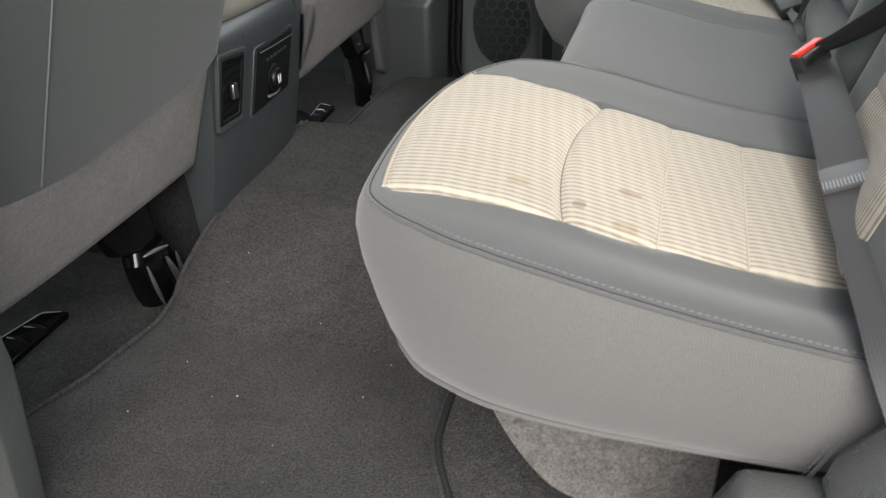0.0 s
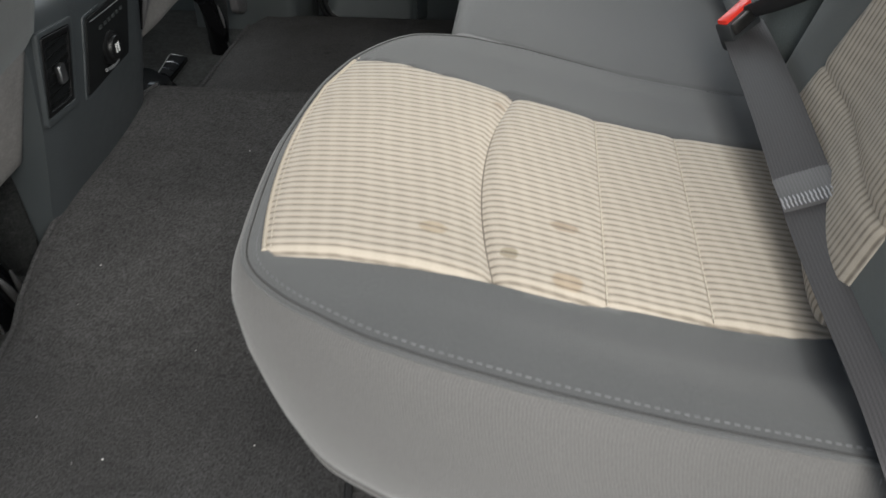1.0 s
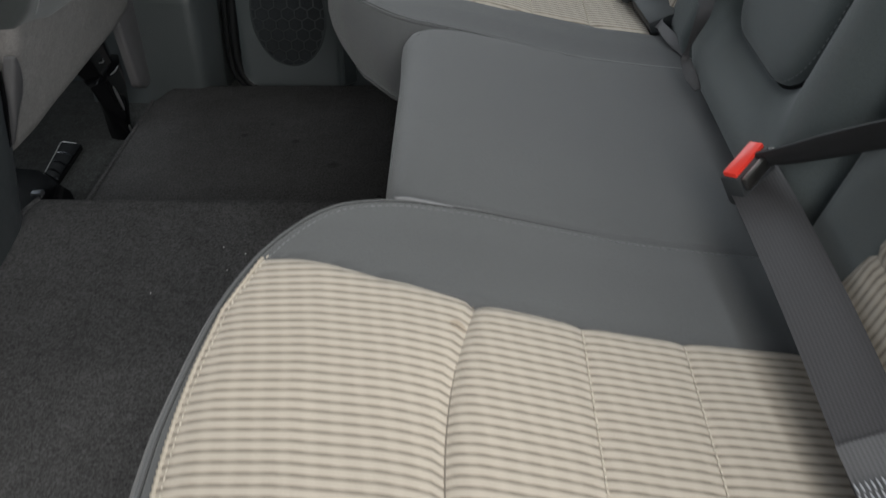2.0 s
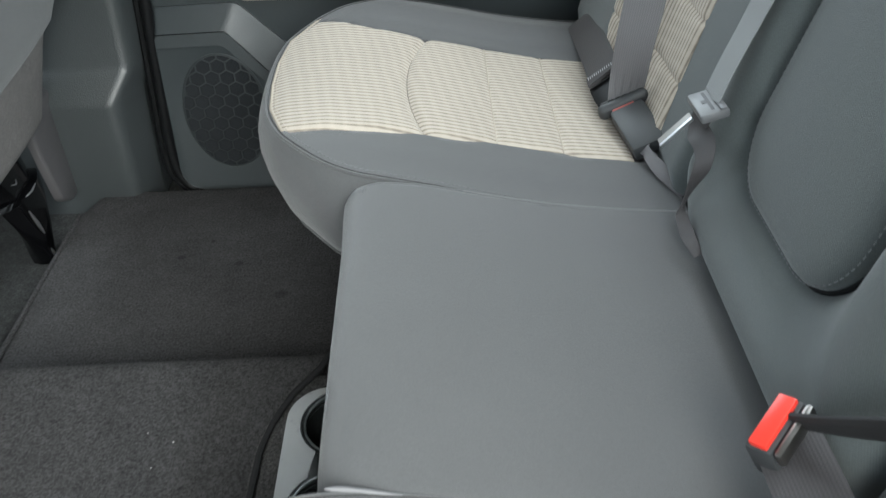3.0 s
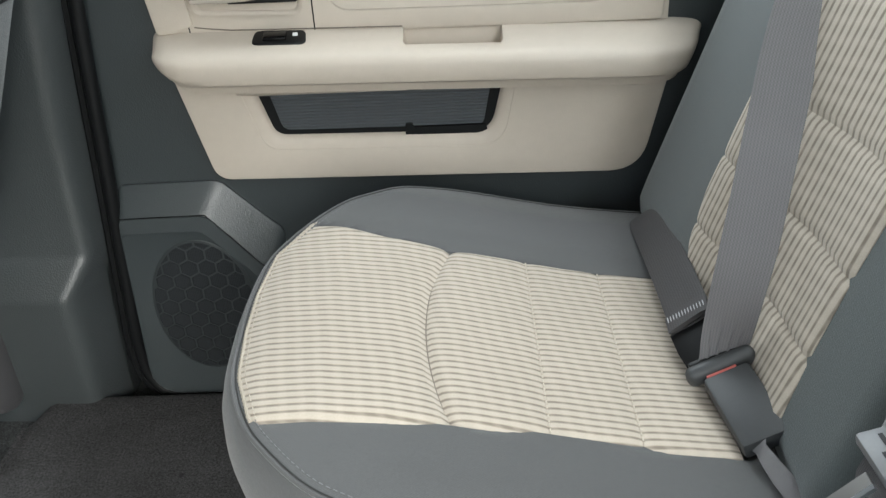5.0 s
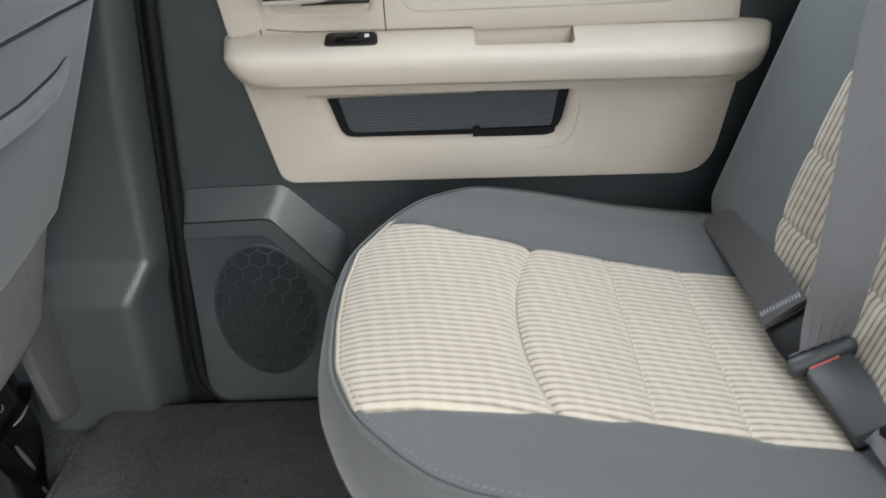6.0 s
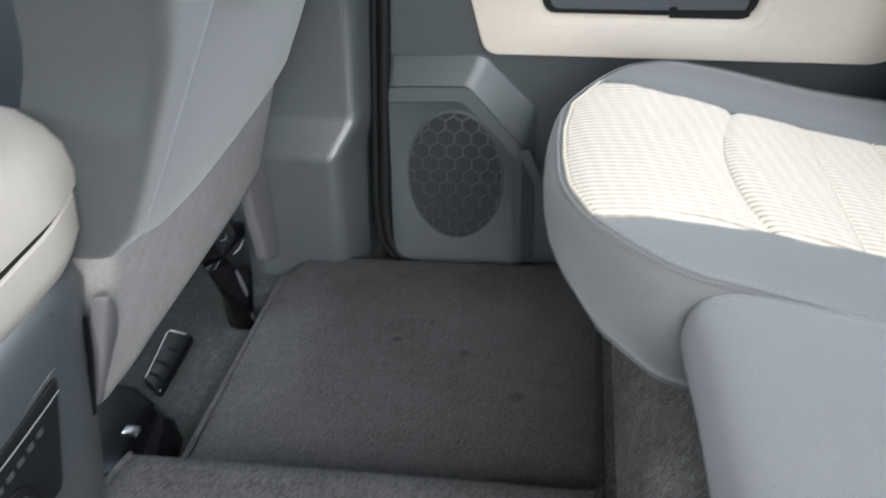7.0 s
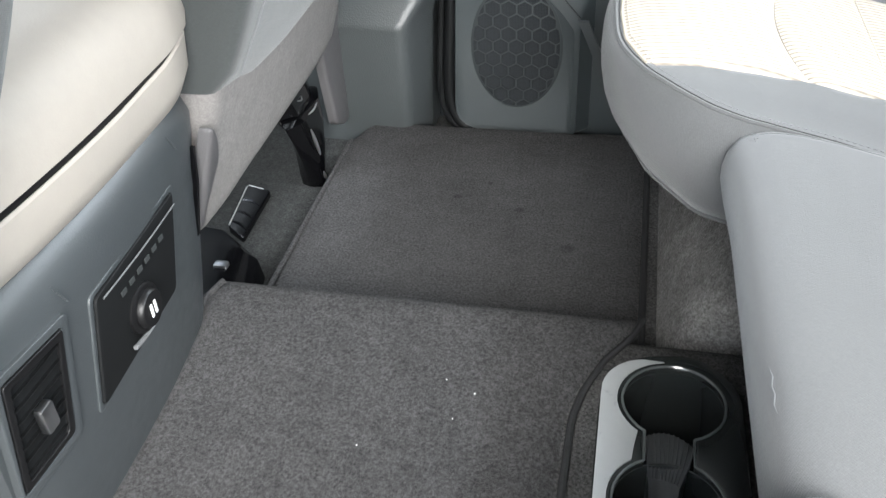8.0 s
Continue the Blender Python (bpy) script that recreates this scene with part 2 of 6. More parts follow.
M["sill"] = grained("black_sill_plastic", (0.085, 0.087, 0.086), 0.25, 480, 0.0008, 0.45, spec=0.8)
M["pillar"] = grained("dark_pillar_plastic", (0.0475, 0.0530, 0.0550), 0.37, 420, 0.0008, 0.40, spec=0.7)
M["beige"] = grained("beige_door_plastic", (0.525, 0.462, 0.392), 0.5, 600, 0.0004, 0.25)
M["pocket"] = varied("slate_pocket_lining", (0.070, 0.079, 0.090), 0.6, 0.25, 300, (0.2, 0.0004))
M["cream"] = grained("cream_vinyl", (0.372, 0.339, 0.300), 0.6, 480, 0.0004, 0.2, spec=0.3)
M["black"] = material("black_satin_plastic", (0.006, 0.006, 0.0065), 0.38, spec=0.3)
M["black_matt"] = varied("black_matt_plastic", (0.0075, 0.008, 0.0085), 0.6, 0.3, 500, (0.3, 0.0004), spec=0.15)
M["gloss"] = material("black_glossy_plastic", (0.0025, 0.0025, 0.003), 0.14, spec=0.4, coat=0.12)
M["latch"] = varied("grey_latch_plastic", (0.12, 0.123, 0.127), 0.45, 0.2, 300, (0.15, 0.0003))
M["tray"] = material("black_cup_plastic", (0.024, 0.027, 0.027), 0.24, spec=0.75)
M["cup_edge"] = material("cup_edge_highlight", (0.10, 0.11, 0.11), 0.18, spec=0.9)
M["rubber_rib"] = varied("grey_ribbed_rubber", (0.05, 0.052, 0.054), 0.5, 0.5, 500, (0.3, 0.0006))
# Bright metal that draws highlights on the black rail covers.
M["rim"] = material("glint_metal", (0.78, 0.78, 0.79), 0.38, metal=1.0)
M["crease"] = material("dark_sewn_crease", (0.17, 0.145, 0.12), 0.9)
M["groove"] = material("dark_seam_groove", (0.034, 0.035, 0.035), 0.9)
M["scuff"] = material("faint_chalk", (0.105, 0.107, 0.11), 0.8)
M["rear_carpet"] = carpet_mat("charcoal_tunnel_carpet", (0.086, 0.084, 0.083), mottle=0.45)
M["binding"] = varied("dark_edge_binding", (0.026, 0.026, 0.027), 0.8, 0.6, 420, (0.5, 0.001), spec=0.2)
# Same trim as the far pillar; sunlight on it is put into the colour.
M["near_pillar_lit"] = grained("sunlit_pillar_plastic", (0.105, 0.108, 0.104), 0.42, 420, 0.0008, 0.40)
M["rubber"] = varied("black_rubber", (0.006, 0.0065, 0.007), 0.55, 0.3, 300, (0.2, 0.0005), spec=0.2)
M["chrome"] = material("chrome", (0.85, 0.86, 0.88), 0.08, metal=1.0)
M["steel"] = material("brushed_steel", (0.62, 0.63, 0.65), 0.28, metal=1.0)
M["dull_steel"] = material("dull_steel", (0.22, 0.21, 0.20), 0.35, metal=1.0)
M["dull_red"] = material("dull_red_plastic", (0.32, 0.070, 0.060), 0.5)
M["red"] = material("red_plastic", (0.75, 0.04, 0.025), 0.35)
M["belt"] = webbing("charcoal_webbing", (0.058, 0.055, 0.057))
M["belt_light"] = webbing("grey_webbing", (0.225, 0.232, 0.235))
M["belt_mauve"] = webbing("mauve_grey_webbing", (0.122, 0.117, 0.120))
M["belt_fold"] = webbing("folded_grey_webbing", (0.115, 0.112, 0.114), 0.42, 0.5)
M["belt_dark"] = webbing("black_webbing", (0.016, 0.016, 0.017))
M["buckle"] = varied("charcoal_buckle_plastic", (0.035, 0.037, 0.039), 0.5, 0.2, 300, (0.15, 0.0003))
M["lever"] = grained("mauve_grey_plastic", (0.088, 0.085, 0.088), 0.5)
M["headliner"] = varied("grey_headliner", (0.45, 0.44, 0.42), 0.95, 0.2, 300, (0.3, 0.0006))
M["asphalt"] = varied("concrete", (0.30, 0.29, 0.27), 0.9, 0.6, 60, (0.6, 0.006))
M["mark"] = material("white_print", (0.7, 0.7, 0.7), 0.5)
M["print_grey"] = material("grey_print", (0.032, 0.035, 0.036), 0.5)
M["grille"] = grained("dark_grille_plastic", (0.027, 0.032, 0.034), 0.45, 600, 0.0003, 0.2, spec=0.5)
M["mesh_cell"] = material("perforated_grille", (0.016, 0.0175, 0.0195), 0.8, spec=0.15)
dots = node(M["mesh_cell"], "ShaderNodeTexVoronoi", Scale=430.0, Randomness=0.15)
link(M["mesh_cell"], coords(M["mesh_cell"]), dots.inputs["Vector"])
base(M["mesh_cell"], ramp(M["mesh_cell"], dots.outputs["Distance"], [(0.25, (0.008, 0.009, 0.01)), (0.45, (0.026, 0.029, 0.032))]))
M["ledge"] = grained("worn_rim_plastic", (0.30, 0.30, 0.30), 0.3, 300, 0.0003, 0.2)
# Pale colour stands for the reflection on the cup tray.
M["satin"] = grained("pale_reflection_plastic", (0.36, 0.37, 0.37), 0.30, 700, 0.0003, 0.15)
M["lint"] = material("white_lint", (0.7, 0.7, 0.68), 0.9)
M["chalk"] = material("pale_scuff", (0.16, 0.16, 0.165), 0.8)


# ---- mesh helpers ----
def thing(name, label, category, group="", at=(0, 0, 0)):
    ob = new(name)
    ob.empty_display_size = 0.05
    ob.location = at
    bpy.context.view_layer.update()
    return tagged(ob, label, category, group)


def part(name, bm, mat, parent=None, label="", smooth=True, angle=40):
    bmesh.ops.recalc_face_normals(bm, faces=bm.faces[:])
    me = bpy.data.meshes.new(name)
    bm.to_mesh(me)
    bm.free()
    me.materials.append(mat)
    if smooth:
        me.polygons.foreach_set("use_smooth", [True] * len(me.polygons))
        me.set_sharp_from_angle(angle=radians(angle))
    ob = new(name, me)
    if parent is not None:
        ob.parent = parent
        off = Vector((0, 0, 0))
        p = parent
        while p is not None:
            off += p.location
            p = p.parent
        ob.location = -off
    if label:
        ob["label"] = label
    return ob


def alone(name, bm, mat, label, category, group="", kind="", smooth=True, angle=40):
    return tagged(part(name, bm, mat, None, "", smooth, angle), label, category, group, kind)


def spline(points, n, closed=False):
    """A smooth curve through the points, n samples."""
    pts = [Vector(p) for p in points]
    m = len(pts)
    segs = m if closed else m - 1
    out = []
    for i in range(n):
        t = i / n * segs if closed else i / (n - 1) * segs
        k = min(int(t), segs - 1)
        f = t - k
        if closed:
            p0, p1, p2, p3 = (pts[(k + j) % m] for j in (-1, 0, 1, 2))
        else:
            p0, p1, p2, p3 = pts[max(k - 1, 0)], pts[k], pts[k + 1], pts[min(k + 2, m - 1)]
        out.append(0.5 * ((2 * p1) + (p2 - p0) * f + (2 * p0 - 5 * p1 + 4 * p2 - p3) * f * f + (3 * p1 - p0 - 3 * p2 + p3) * f ** 3))
    return out


def loft(loops, caps=True, closed=True):
    """Rings of equal length, joined in order."""
    bm = bmesh.new()
    rows = [[bm.verts.new(p) for p in loop] for loop in loops]
    n = len(rows[0])
    for a, b in zip(rows, rows[1:]):
        for i in range(n if closed else n - 1):
            j = (i + 1) % n
            bm.faces.new((a[i], a[j], b[j], b[i]))
    if caps and closed:
        bm.faces.new(rows[0])
        bm.faces.new(rows[-1])
    return bm


def tube(path, r, n=8, bm=None, taper=None):
    """A round bar along a path."""
    pts = [Vector(p) for p in path]
    loops = []
    up = Vector((0.13, 0.21, 0.97))
    for i, p in enumerate(pts):
        d = (pts[min(i + 1, len(pts) - 1)] - pts[max(i - 1, 0)]).normalized()
        a = d.cross(up)
        if a.length < 1e-3:
            a = d.cross(Vector((1, 0, 0)))
        a.normalize()
        b = a.cross(d).normalized()
        rr = r * (taper[i] if taper else 1)
        loops.append([p + (a * math.cos(2 * math.pi * k / n) + b * math.sin(2 * math.pi * k / n)) * rr for k in range(n)])
    one = loft(loops)
    if bm is None:
        return one
    join(bm, one)
    return bm


def join(bm, other):
    me = bpy.data.meshes.new("tmp")
    other.to_mesh(me)
    other.free()
    bm.from_mesh(me)
    bpy.data.meshes.remove(me)
    return bm


def rbox(x0, x1, y0, y1, z0, z1, r=0.004, seg=2):
    """A box with rounded edges."""
    bm = bmesh.new()
    bmesh.ops.create_cube(bm, size=1.0)
    for v in bm.verts:
        v.co = Vector(((x0 + x1) / 2 + v.co.x * (x1 - x0), (y0 + y1) / 2 + v.co.y * (y1 - y0), (z0 + z1) / 2 + v.co.z * (z1 - z0)))
    if r > 0:
        bmesh.ops.bevel(bm, geom=bm.edges[:], offset=r, segments=seg, profile=0.5, affect="EDGES")
    return bm


def moved(bm, m):
    bmesh.ops.transform(bm, matrix=m, verts=bm.verts[:])
    return bm


def rounded(points, r, n=5):
    """A polygon (2D) with its corners rounded."""
    out = []
    m = len(points)
    rs = r if isinstance(r, (list, tuple)) else [r] * m
    for i in range(m):
        p, a, b = Vector(points[i]), Vector(points[i - 1]), Vector(points[(i + 1) % m])
        da, db = (a - p), (b - p)
        q = min(rs[i], da.length * 0.45, db.length * 0.45)
        s, e = p + da.normalized() * q, p + db.normalized() * q
        for k in range(n):
            t = k / (n - 1)
            out.append((1 - t) ** 2 * s + 2 * t * (1 - t) * p + t * t * e)
    return out


def plate(outer, holes, place, depth, bev=0.0):
    """A flat plate with holes: 2D loops, place(u, v, w) puts them in the world, w runs from 0 to depth."""
    bm = bmesh.new()
    for loop in [outer, *holes]:
        vs = [bm.verts.new((p[0], p[1], 0)) for p in loop]
        for i in range(len(vs)):
            bm.edges.new((vs[i], vs[(i + 1) % len(vs)]))
    bmesh.ops.triangle_fill(bm, use_beauty=True, use_dissolve=False, edges=bm.edges[:])
    res = bmesh.ops.extrude_face_region(bm, geom=bm.faces[:])
    top = [v for v in res["geom"] if isinstance(v, bmesh.types.BMVert)]
    for v in top:
        v.co.z = depth
    if bev > 0:
        bm.normal_update()
        rim = [e for e in bm.edges if all(abs(v.co.z - depth) < 1e-9 for v in e.verts) and any(abs(f.normal.z) < 0.5 for f in e.link_faces)]
        bmesh.ops.bevel(bm, geom=rim, offset=bev, segments=3, profile=0.5, affect="EDGES")
    for v in bm.verts:
        v.co = Vector(place(v.co.x, v.co.y, v.co.z))
    return bm


def ribbon(path, sides, width, thick=0.0016):
    """A strap along a path; sides: the direction of its width at each point. Has a UV map: u across, v along in metres."""
    bm = bmesh.new()
    uv = bm.loops.layers.uv.new("UVMap")
    n = 6
    rows, run, prev = [], [], None
    total = 0.0
    for i, p in enumerate(path):
        p = Vector(p)
        d = (Vector(path[min(i + 1, len(path) - 1)]) - Vector(path[max(i - 1, 0)])).normalized()
        s = Vector(sides[i])
        s = (s - d * s.dot(d)).normalized()
        nr = d.cross(s).normalized()
        if prev is not None:
            total += (p - prev).length
        prev = p
        run.append(total)
        w = width[i] if isinstance(width, (list, tuple)) else width
        loop = []
        for k in range(n + 1):
            loop.append((p + s * w * (k / n - 0.5) + nr * thick / 2 * (0.4 if k in (0, n) else 1.0), k / n))
        for k in range(n, -1, -1):
            loop.append((p + s * w * (k / n - 0.5) - nr * thick / 2 * (0.4 if k in (0, n) else 1.0), k / n))
        rows.append([(bm.verts.new(q), u) for q, u in loop])
    m = len(rows[0])
    for i in range(len(rows) - 1):
        for k in range(m):
            j = (k + 1) % m
            quad = (rows[i][k], rows[i][j], rows[i + 1][j], rows[i + 1][k])
            f = bm.faces.new([q[0] for q in quad])
            for lp, q, v in zip(f.loops, quad, (run[i], run[i], run[i + 1], run[i + 1])):
                lp[uv].uv = (q[1], v)
    bm.faces.new([q[0] for q in rows[0]])
    bm.faces.new([q[0] for q in rows[-1]])
    return bm


def stitches(path, length, gap, r, bm=None):
    """A row of short thread stitches along a path."""
    bm = bm or bmesh.new()
    pts = [Vector(p) for p in path]
    acc, nxt = 0.0, gap
    for a, b in zip(pts, pts[1:]):
        seg = (b - a).length
        if seg < 1e-6:
            continue
        d = (b - a) / seg
        while nxt < acc + seg:
            c = a + d * (nxt - acc)
            h = d * (length / 2)
            tube([c - h, c - h * 0.6, c + h * 0.6, c + h], r, 5, bm, [0.4, 1, 1, 0.4])
            nxt += length + gap
        acc += seg
    return bm


def smooth01(t):
    t = max(0.0, min(1.0, t))
    return t * t * (3 - 2 * t)


def interp(x, xs, ys):
    return float(np.interp(x, xs, ys))


# ---- seat cushions ----
def seat_top(x):
    """Height of the bench top, front to back."""
    xs = (0.05, 0.09, 0.126, 0.18, 0.24, 0.30, 0.34, 0.38, 0.42, 0.46, 0.52, 0.60)
    zs = (0.360, 0.371, 0.376, 0.376, 0.369, 0.357, 0.347, 0.337, 0.328, 0.321, 0.313, 0.305)
    return interp(x, xs, zs)


def cushion_body(front, back_x, bottom, top, skirt, nu=44, ns=110, side_drop=0.0, lean=0.0, split=False):
    """A foam cushion: its front outline (y rising), a straight back, sides that bulge and tuck under."""
    curve = spline([(x, y, 0) for x, y in front], ns)
    for i in range(1, ns):
        curve[i].y = max(curve[i].y, curve[i - 1].y + 1e-5)
    bm = bmesh.new()
    grid = []
    for p in curve:
        row = []
        for k in range(nu):
            u = (k / (nu - 1))
            u = 0.45 * u + 0.55 * u * u
            x = p.x + (back_x - p.x) * u
            row.append(bm.verts.new((x, p.y, top(x, p.y))))
        grid.append(row)
    for a, b in zip(grid, grid[1:]):
        for k in range(nu - 1):
            try:
                bm.faces.new((a[k], a[k + 1], b[k + 1], b[k]))
            except ValueError:
                pass
    rim = [r[0] for r in grid]
    top_bm = bm
    if split:
        bm = bmesh.new()
        rim = [bm.verts.new(v.co) for v in rim]
    norms = []
    for i in range(ns):
        t = curve[min(i + 1, ns - 1)] - curve[max(i - 1, 0)]
        norms.append(Vector((-t.y, t.x, 0)).normalized())
    prev = rim
    for o, d in skirt:
        ring = []
        for i, v in enumerate(rim):
            low = bottom - side_drop * smooth01((-norms[i].y - 0.3) / 0.6)
            z = v.co.z - d * (v.co.z - low)
            tuck = lean * smooth01(-norms[i].x) * smooth01((d - 0.15) / 0.7)
            q = v.co + norms[i] * (o - tuck)
            ring.append(bm.verts.new((q.x, q.y, z)))
        for i in range(ns - 1):
            bm.faces.new((prev[i], prev[i + 1], ring[i + 1], ring[i]))
        prev = ring
    lo = [bm.verts.new((back_x, v.co.y, bottom)) for v in prev]
    for i in range(ns - 1):
        bm.faces.new((prev[i], prev[i + 1], lo[i + 1], lo[i]))
    hi = [bm.verts.new(r[-1].co) for r in grid] if split else [r[-1] for r in grid]
    for i in range(ns - 1):
        bm.faces.new((hi[i], hi[i + 1], lo[i + 1], lo[i]))
    bmesh.ops.remove_doubles(bm, verts=bm.verts[:], dist=1e-5)
    if split:
        bmesh.ops.remove_doubles(top_bm, verts=top_bm.verts[:], dist=1e-5)
        return top_bm, bm, curve, norms
    return bm, curve, norms


def insert_panel(y_lo, y_hi, x_front, x_back, top, puff, lift=0.0014, ny=40, nx=22, sink=(0.006, 0.006)):
    """One padded field of the insert: domed between its seams, edges drawn down."""
    bm = bmesh.new()
    rows = []
    for i in range(ny + 1):
        a = i / ny
        row = []
        for k in range(nx + 1):
            b = k / nx
            # edges may vary along the field
            xm = x_front((y_lo(0) + y_hi(0)) / 2) + b * 0.1
            yl, yh = y_lo(xm), y_hi(xm)
            y = yl + (yh - yl) * a
            xf, xb = x_front(y), x_back(y)
            x = xf + (xb - xf) * b
            yl, yh = y_lo(x), y_hi(x)
            y = yl + (yh - yl) * a
            ex = min(b * (xb - xf), 1.0)
            ey = (1 - b) * (xb - xf)
            dome_x = 1 - abs(2 * b - 1) ** 3.0
            z = top(x, y) + lift + puff * dome_x
            z -= sink[0] * math.exp(-(ex / 0.007)) + sink[1] * math.exp(-(ey / 0.005))
            side = min(a, 1 - a) * (yh - yl)
            z -= 0.005 * math.exp(-(side / 0.003))
            row.append(bm.verts.new((x, y, z)))
        rows.append(row)
    for p, q in zip(rows, rows[1:]):
        for k in range(nx):
            bm.faces.new((p[k], p[k + 1], q[k + 1], q[k]))
    # closed underneath
    low = [[bm.verts.new((v.co.x, v.co.y, v.co.z - 0.022)) for v in r] for r in (rows[0], rows[-1])]
    border = [v for v in rows[0]] + [r[-1] for r in rows[1:]] + rows[-1][-2::-1] + [r[0] for r in rows[-2:0:-1]]
    under = [bm.verts.new((v.co.x, v.co.y, v.co.z - 0.022)) for v in border]
    for r in low:
        for v in r:
            bm.verts.remove(v)
    n = len(border)
    for i in range(n):
        j = (i + 1) % n
        bm.faces.new((border[i], border[j], under[j], under[i]))
    return bm


SKIRT = [(0.005, 0.02), (0.010, 0.06), (0.014, 0.14), (0.018, 0.28), (0.020, 0.45), (0.018, 0.64), (0.012, 0.82), (0.003, 0.94), (-0.010, 1.0)]
NEAR_FRONT = [(0.585, -0.762), (0.49, -0.759), (0.40, -0.757), (0.32, -0.753), (0.25, -0.742), (0.20, -0.725), (0.151, -0.697), (0.118, -0.658),
              (0.106, -0.59), (0.100, -0.52), (0.099, -0.46), (0.108, -0.36), (0.126, -0.297), (0.148, -0.254), (0.175, -0.223),
              (0.21, -0.206), (0.26, -0.199), (0.33, -0.196), (0.42, -0.194), (0.585, -0.193)]
FAR_FRONT = [(0.585, 0.217), (0.42, 0.223), (0.30, 0.230), (0.24, 0.235), (0.212, 0.243), (0.182, 0.260), (0.150, 0.294), (0.126, 0.330),
             (0.105, 0.39), (0.098, 0.46), (0.097, 0.53), (0.105, 0.605), (0.135, 0.66), (0.168, 0.710), (0.207, 0.745),
             (0.25, 0.776), (0.33, 0.792), (0.42, 0.796), (0.585, 0.797)]


def near_top(x, y):
    z = seat_top(x)
    bolster = 0.019 * smooth01((-0.668 - y) / 0.075) * smooth01((x - 0.10) / 0.36)
    return z + bolster - 0.005 * smooth01((-0.69 - y) / 0.07) - 0.002 * smooth01((y + 0.25) / 0.06)


def far_top(x, y):
    z = seat_top(x)
    return z - 0.003 * smooth01((0.30 - y) / 0.07) + 0.004 * smooth01((y - 0.62) / 0.06) - 0.008 * smooth01((y - 0.745) / 0.06)


def seam_line(curve, norms, off, top, drop=0.0):
    return [(p.x + n.x * off, p.y + n.y * off, top(p.x, p.y) - drop) for p, n in zip(curve, norms)]


def build_cushion(name, label, front, top, y_lo, y_hi, x_line, seam1, back, cloth, bottom=0.260, side_low=0.208, lean=0.016, side="lit_side_cloth"):
    ob = thing(name, label, "car seat", at=(0.33, (front[0][1] + front[-1][1]) / 2, 0.25))
    edge = sorted((p for p in front if p[0] < 0.24), key=lambda p: p[1])

    def x_front(y):
        """The insert ends at its front line, and never past the rim of the cushion."""
        return max(x_line(y), interp(y, [p[1] for p in edge], [p[0] for p in edge]) + 0.001)

    def foam(x, y):
        """The cover lies lower where the padded insert is let in."""
        e = min(y - y_lo(x), y_hi(x) - y, x - x_front(y), back + 0.02 - x)
        return top(x, y) - 0.016 * smooth01((e - 0.004) / 0.012)

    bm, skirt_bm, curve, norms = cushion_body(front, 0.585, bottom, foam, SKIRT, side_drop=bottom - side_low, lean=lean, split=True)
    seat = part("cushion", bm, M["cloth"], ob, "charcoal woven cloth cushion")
    part("side_panel", skirt_bm, M[side], ob, "cloth side panel, coloured paler on the near seat for daylight")
    fields = [(x_front, seam1, 0.0032, (0.0012, 0.0062)), (seam1, lambda y: 0.380, 0.0012, (0.0062, 0.0016)),
              (lambda y: 0.380, lambda y: 0.461, 0.0008, (0.0016, 0.0016)), (lambda y: 0.461, lambda y: back, 0.0006, (0.0016, 0.002))]
    for xf, xb, puff, sink in fields:
        part("insert_panel", insert_panel(y_lo, y_hi, xf, xb, top, puff, sink=sink), cloth, seat, "beige striped ribbed cloth panel")
    # creased seam, and two stitched ones behind it
    ys = np.linspace(y_lo(0.28) + 0.006, y_hi(0.28) - 0.006, 36)
    part("seam_crease", tube([(seam1(y), y, top(seam1(y), y) - 0.0046) for y in ys], 0.0007, 6), M["crease"], seat, "dark sewn crease")
    part("seam_stitching", stitches([(seam1(y) - 0.006, y, top(seam1(y), y) - 0.0012) for y in ys], 0.004, 0.0024, 0.0006), M["beige_thread"], seat)
    for sx in (0.380, 0.461):
        ys = np.linspace(y_lo(sx) + 0.006, y_hi(sx) - 0.006, 36)
        part("seam_stitching", stitches([(sx, y, top(sx, y) + 0.0006) for y in ys], 0.0046, 0.0016, 0.0010), M["beige_thread"], seat, "pale stitched seam")
    # cord round the front of the insert
    ys = np.linspace(y_lo(0.12) + 0.007, y_hi(0.12) - 0.007, 241)
    cord = [(x_front(y) + 0.0008, y, top(x_front(y), y) + 0.0002) for y in ys]
    part("piping", tube(cord, 0.0018, 7, None, [1.0 + 0.28 * math.sin(math.pi / 2 * k) for k in range(241)]), M["cord"], seat, "beige piping cord")
    part("piping_stitching", stitches([(x + 0.0055, y, z + 0.0035) for x, y, z in cord], 0.004, 0.0024, 0.0006), M["beige_thread"], seat)
    # turned hem along the lower edge
    hem_line = []
    for p, n in zip(curve, norms):
        low = bottom - (bottom - side_low) * smooth01((-n.y - 0.3) / 0.6)
        if p.x < 0.53:
            hem_line.append((p.x + n.x * (0.001 - lean * smooth01(-n.x)), p.y + n.y * (0.001 - lean * smooth01(-n.x)), low + 0.0045))
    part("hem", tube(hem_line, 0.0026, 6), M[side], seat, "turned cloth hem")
    # seam welt round the top edge, and its stitching
    part("seam_welt", tube(seam_line(curve, norms, 0.004, top, 0.0016), 0.0022, 6), M["cloth"], seat)
    part("seam_groove", tube(seam_line(curve, norms, 0.0010, top, -0.0001), 0.0005, 6), M["groove"], seat, "dark seam groove")
    part("stitching", stitches(seam_line(curve, norms, -0.006, top, -0.0004), 0.0042, 0.0022, 0.00055), M["thread"], seat, "pale grey thread stitches")
    return ob


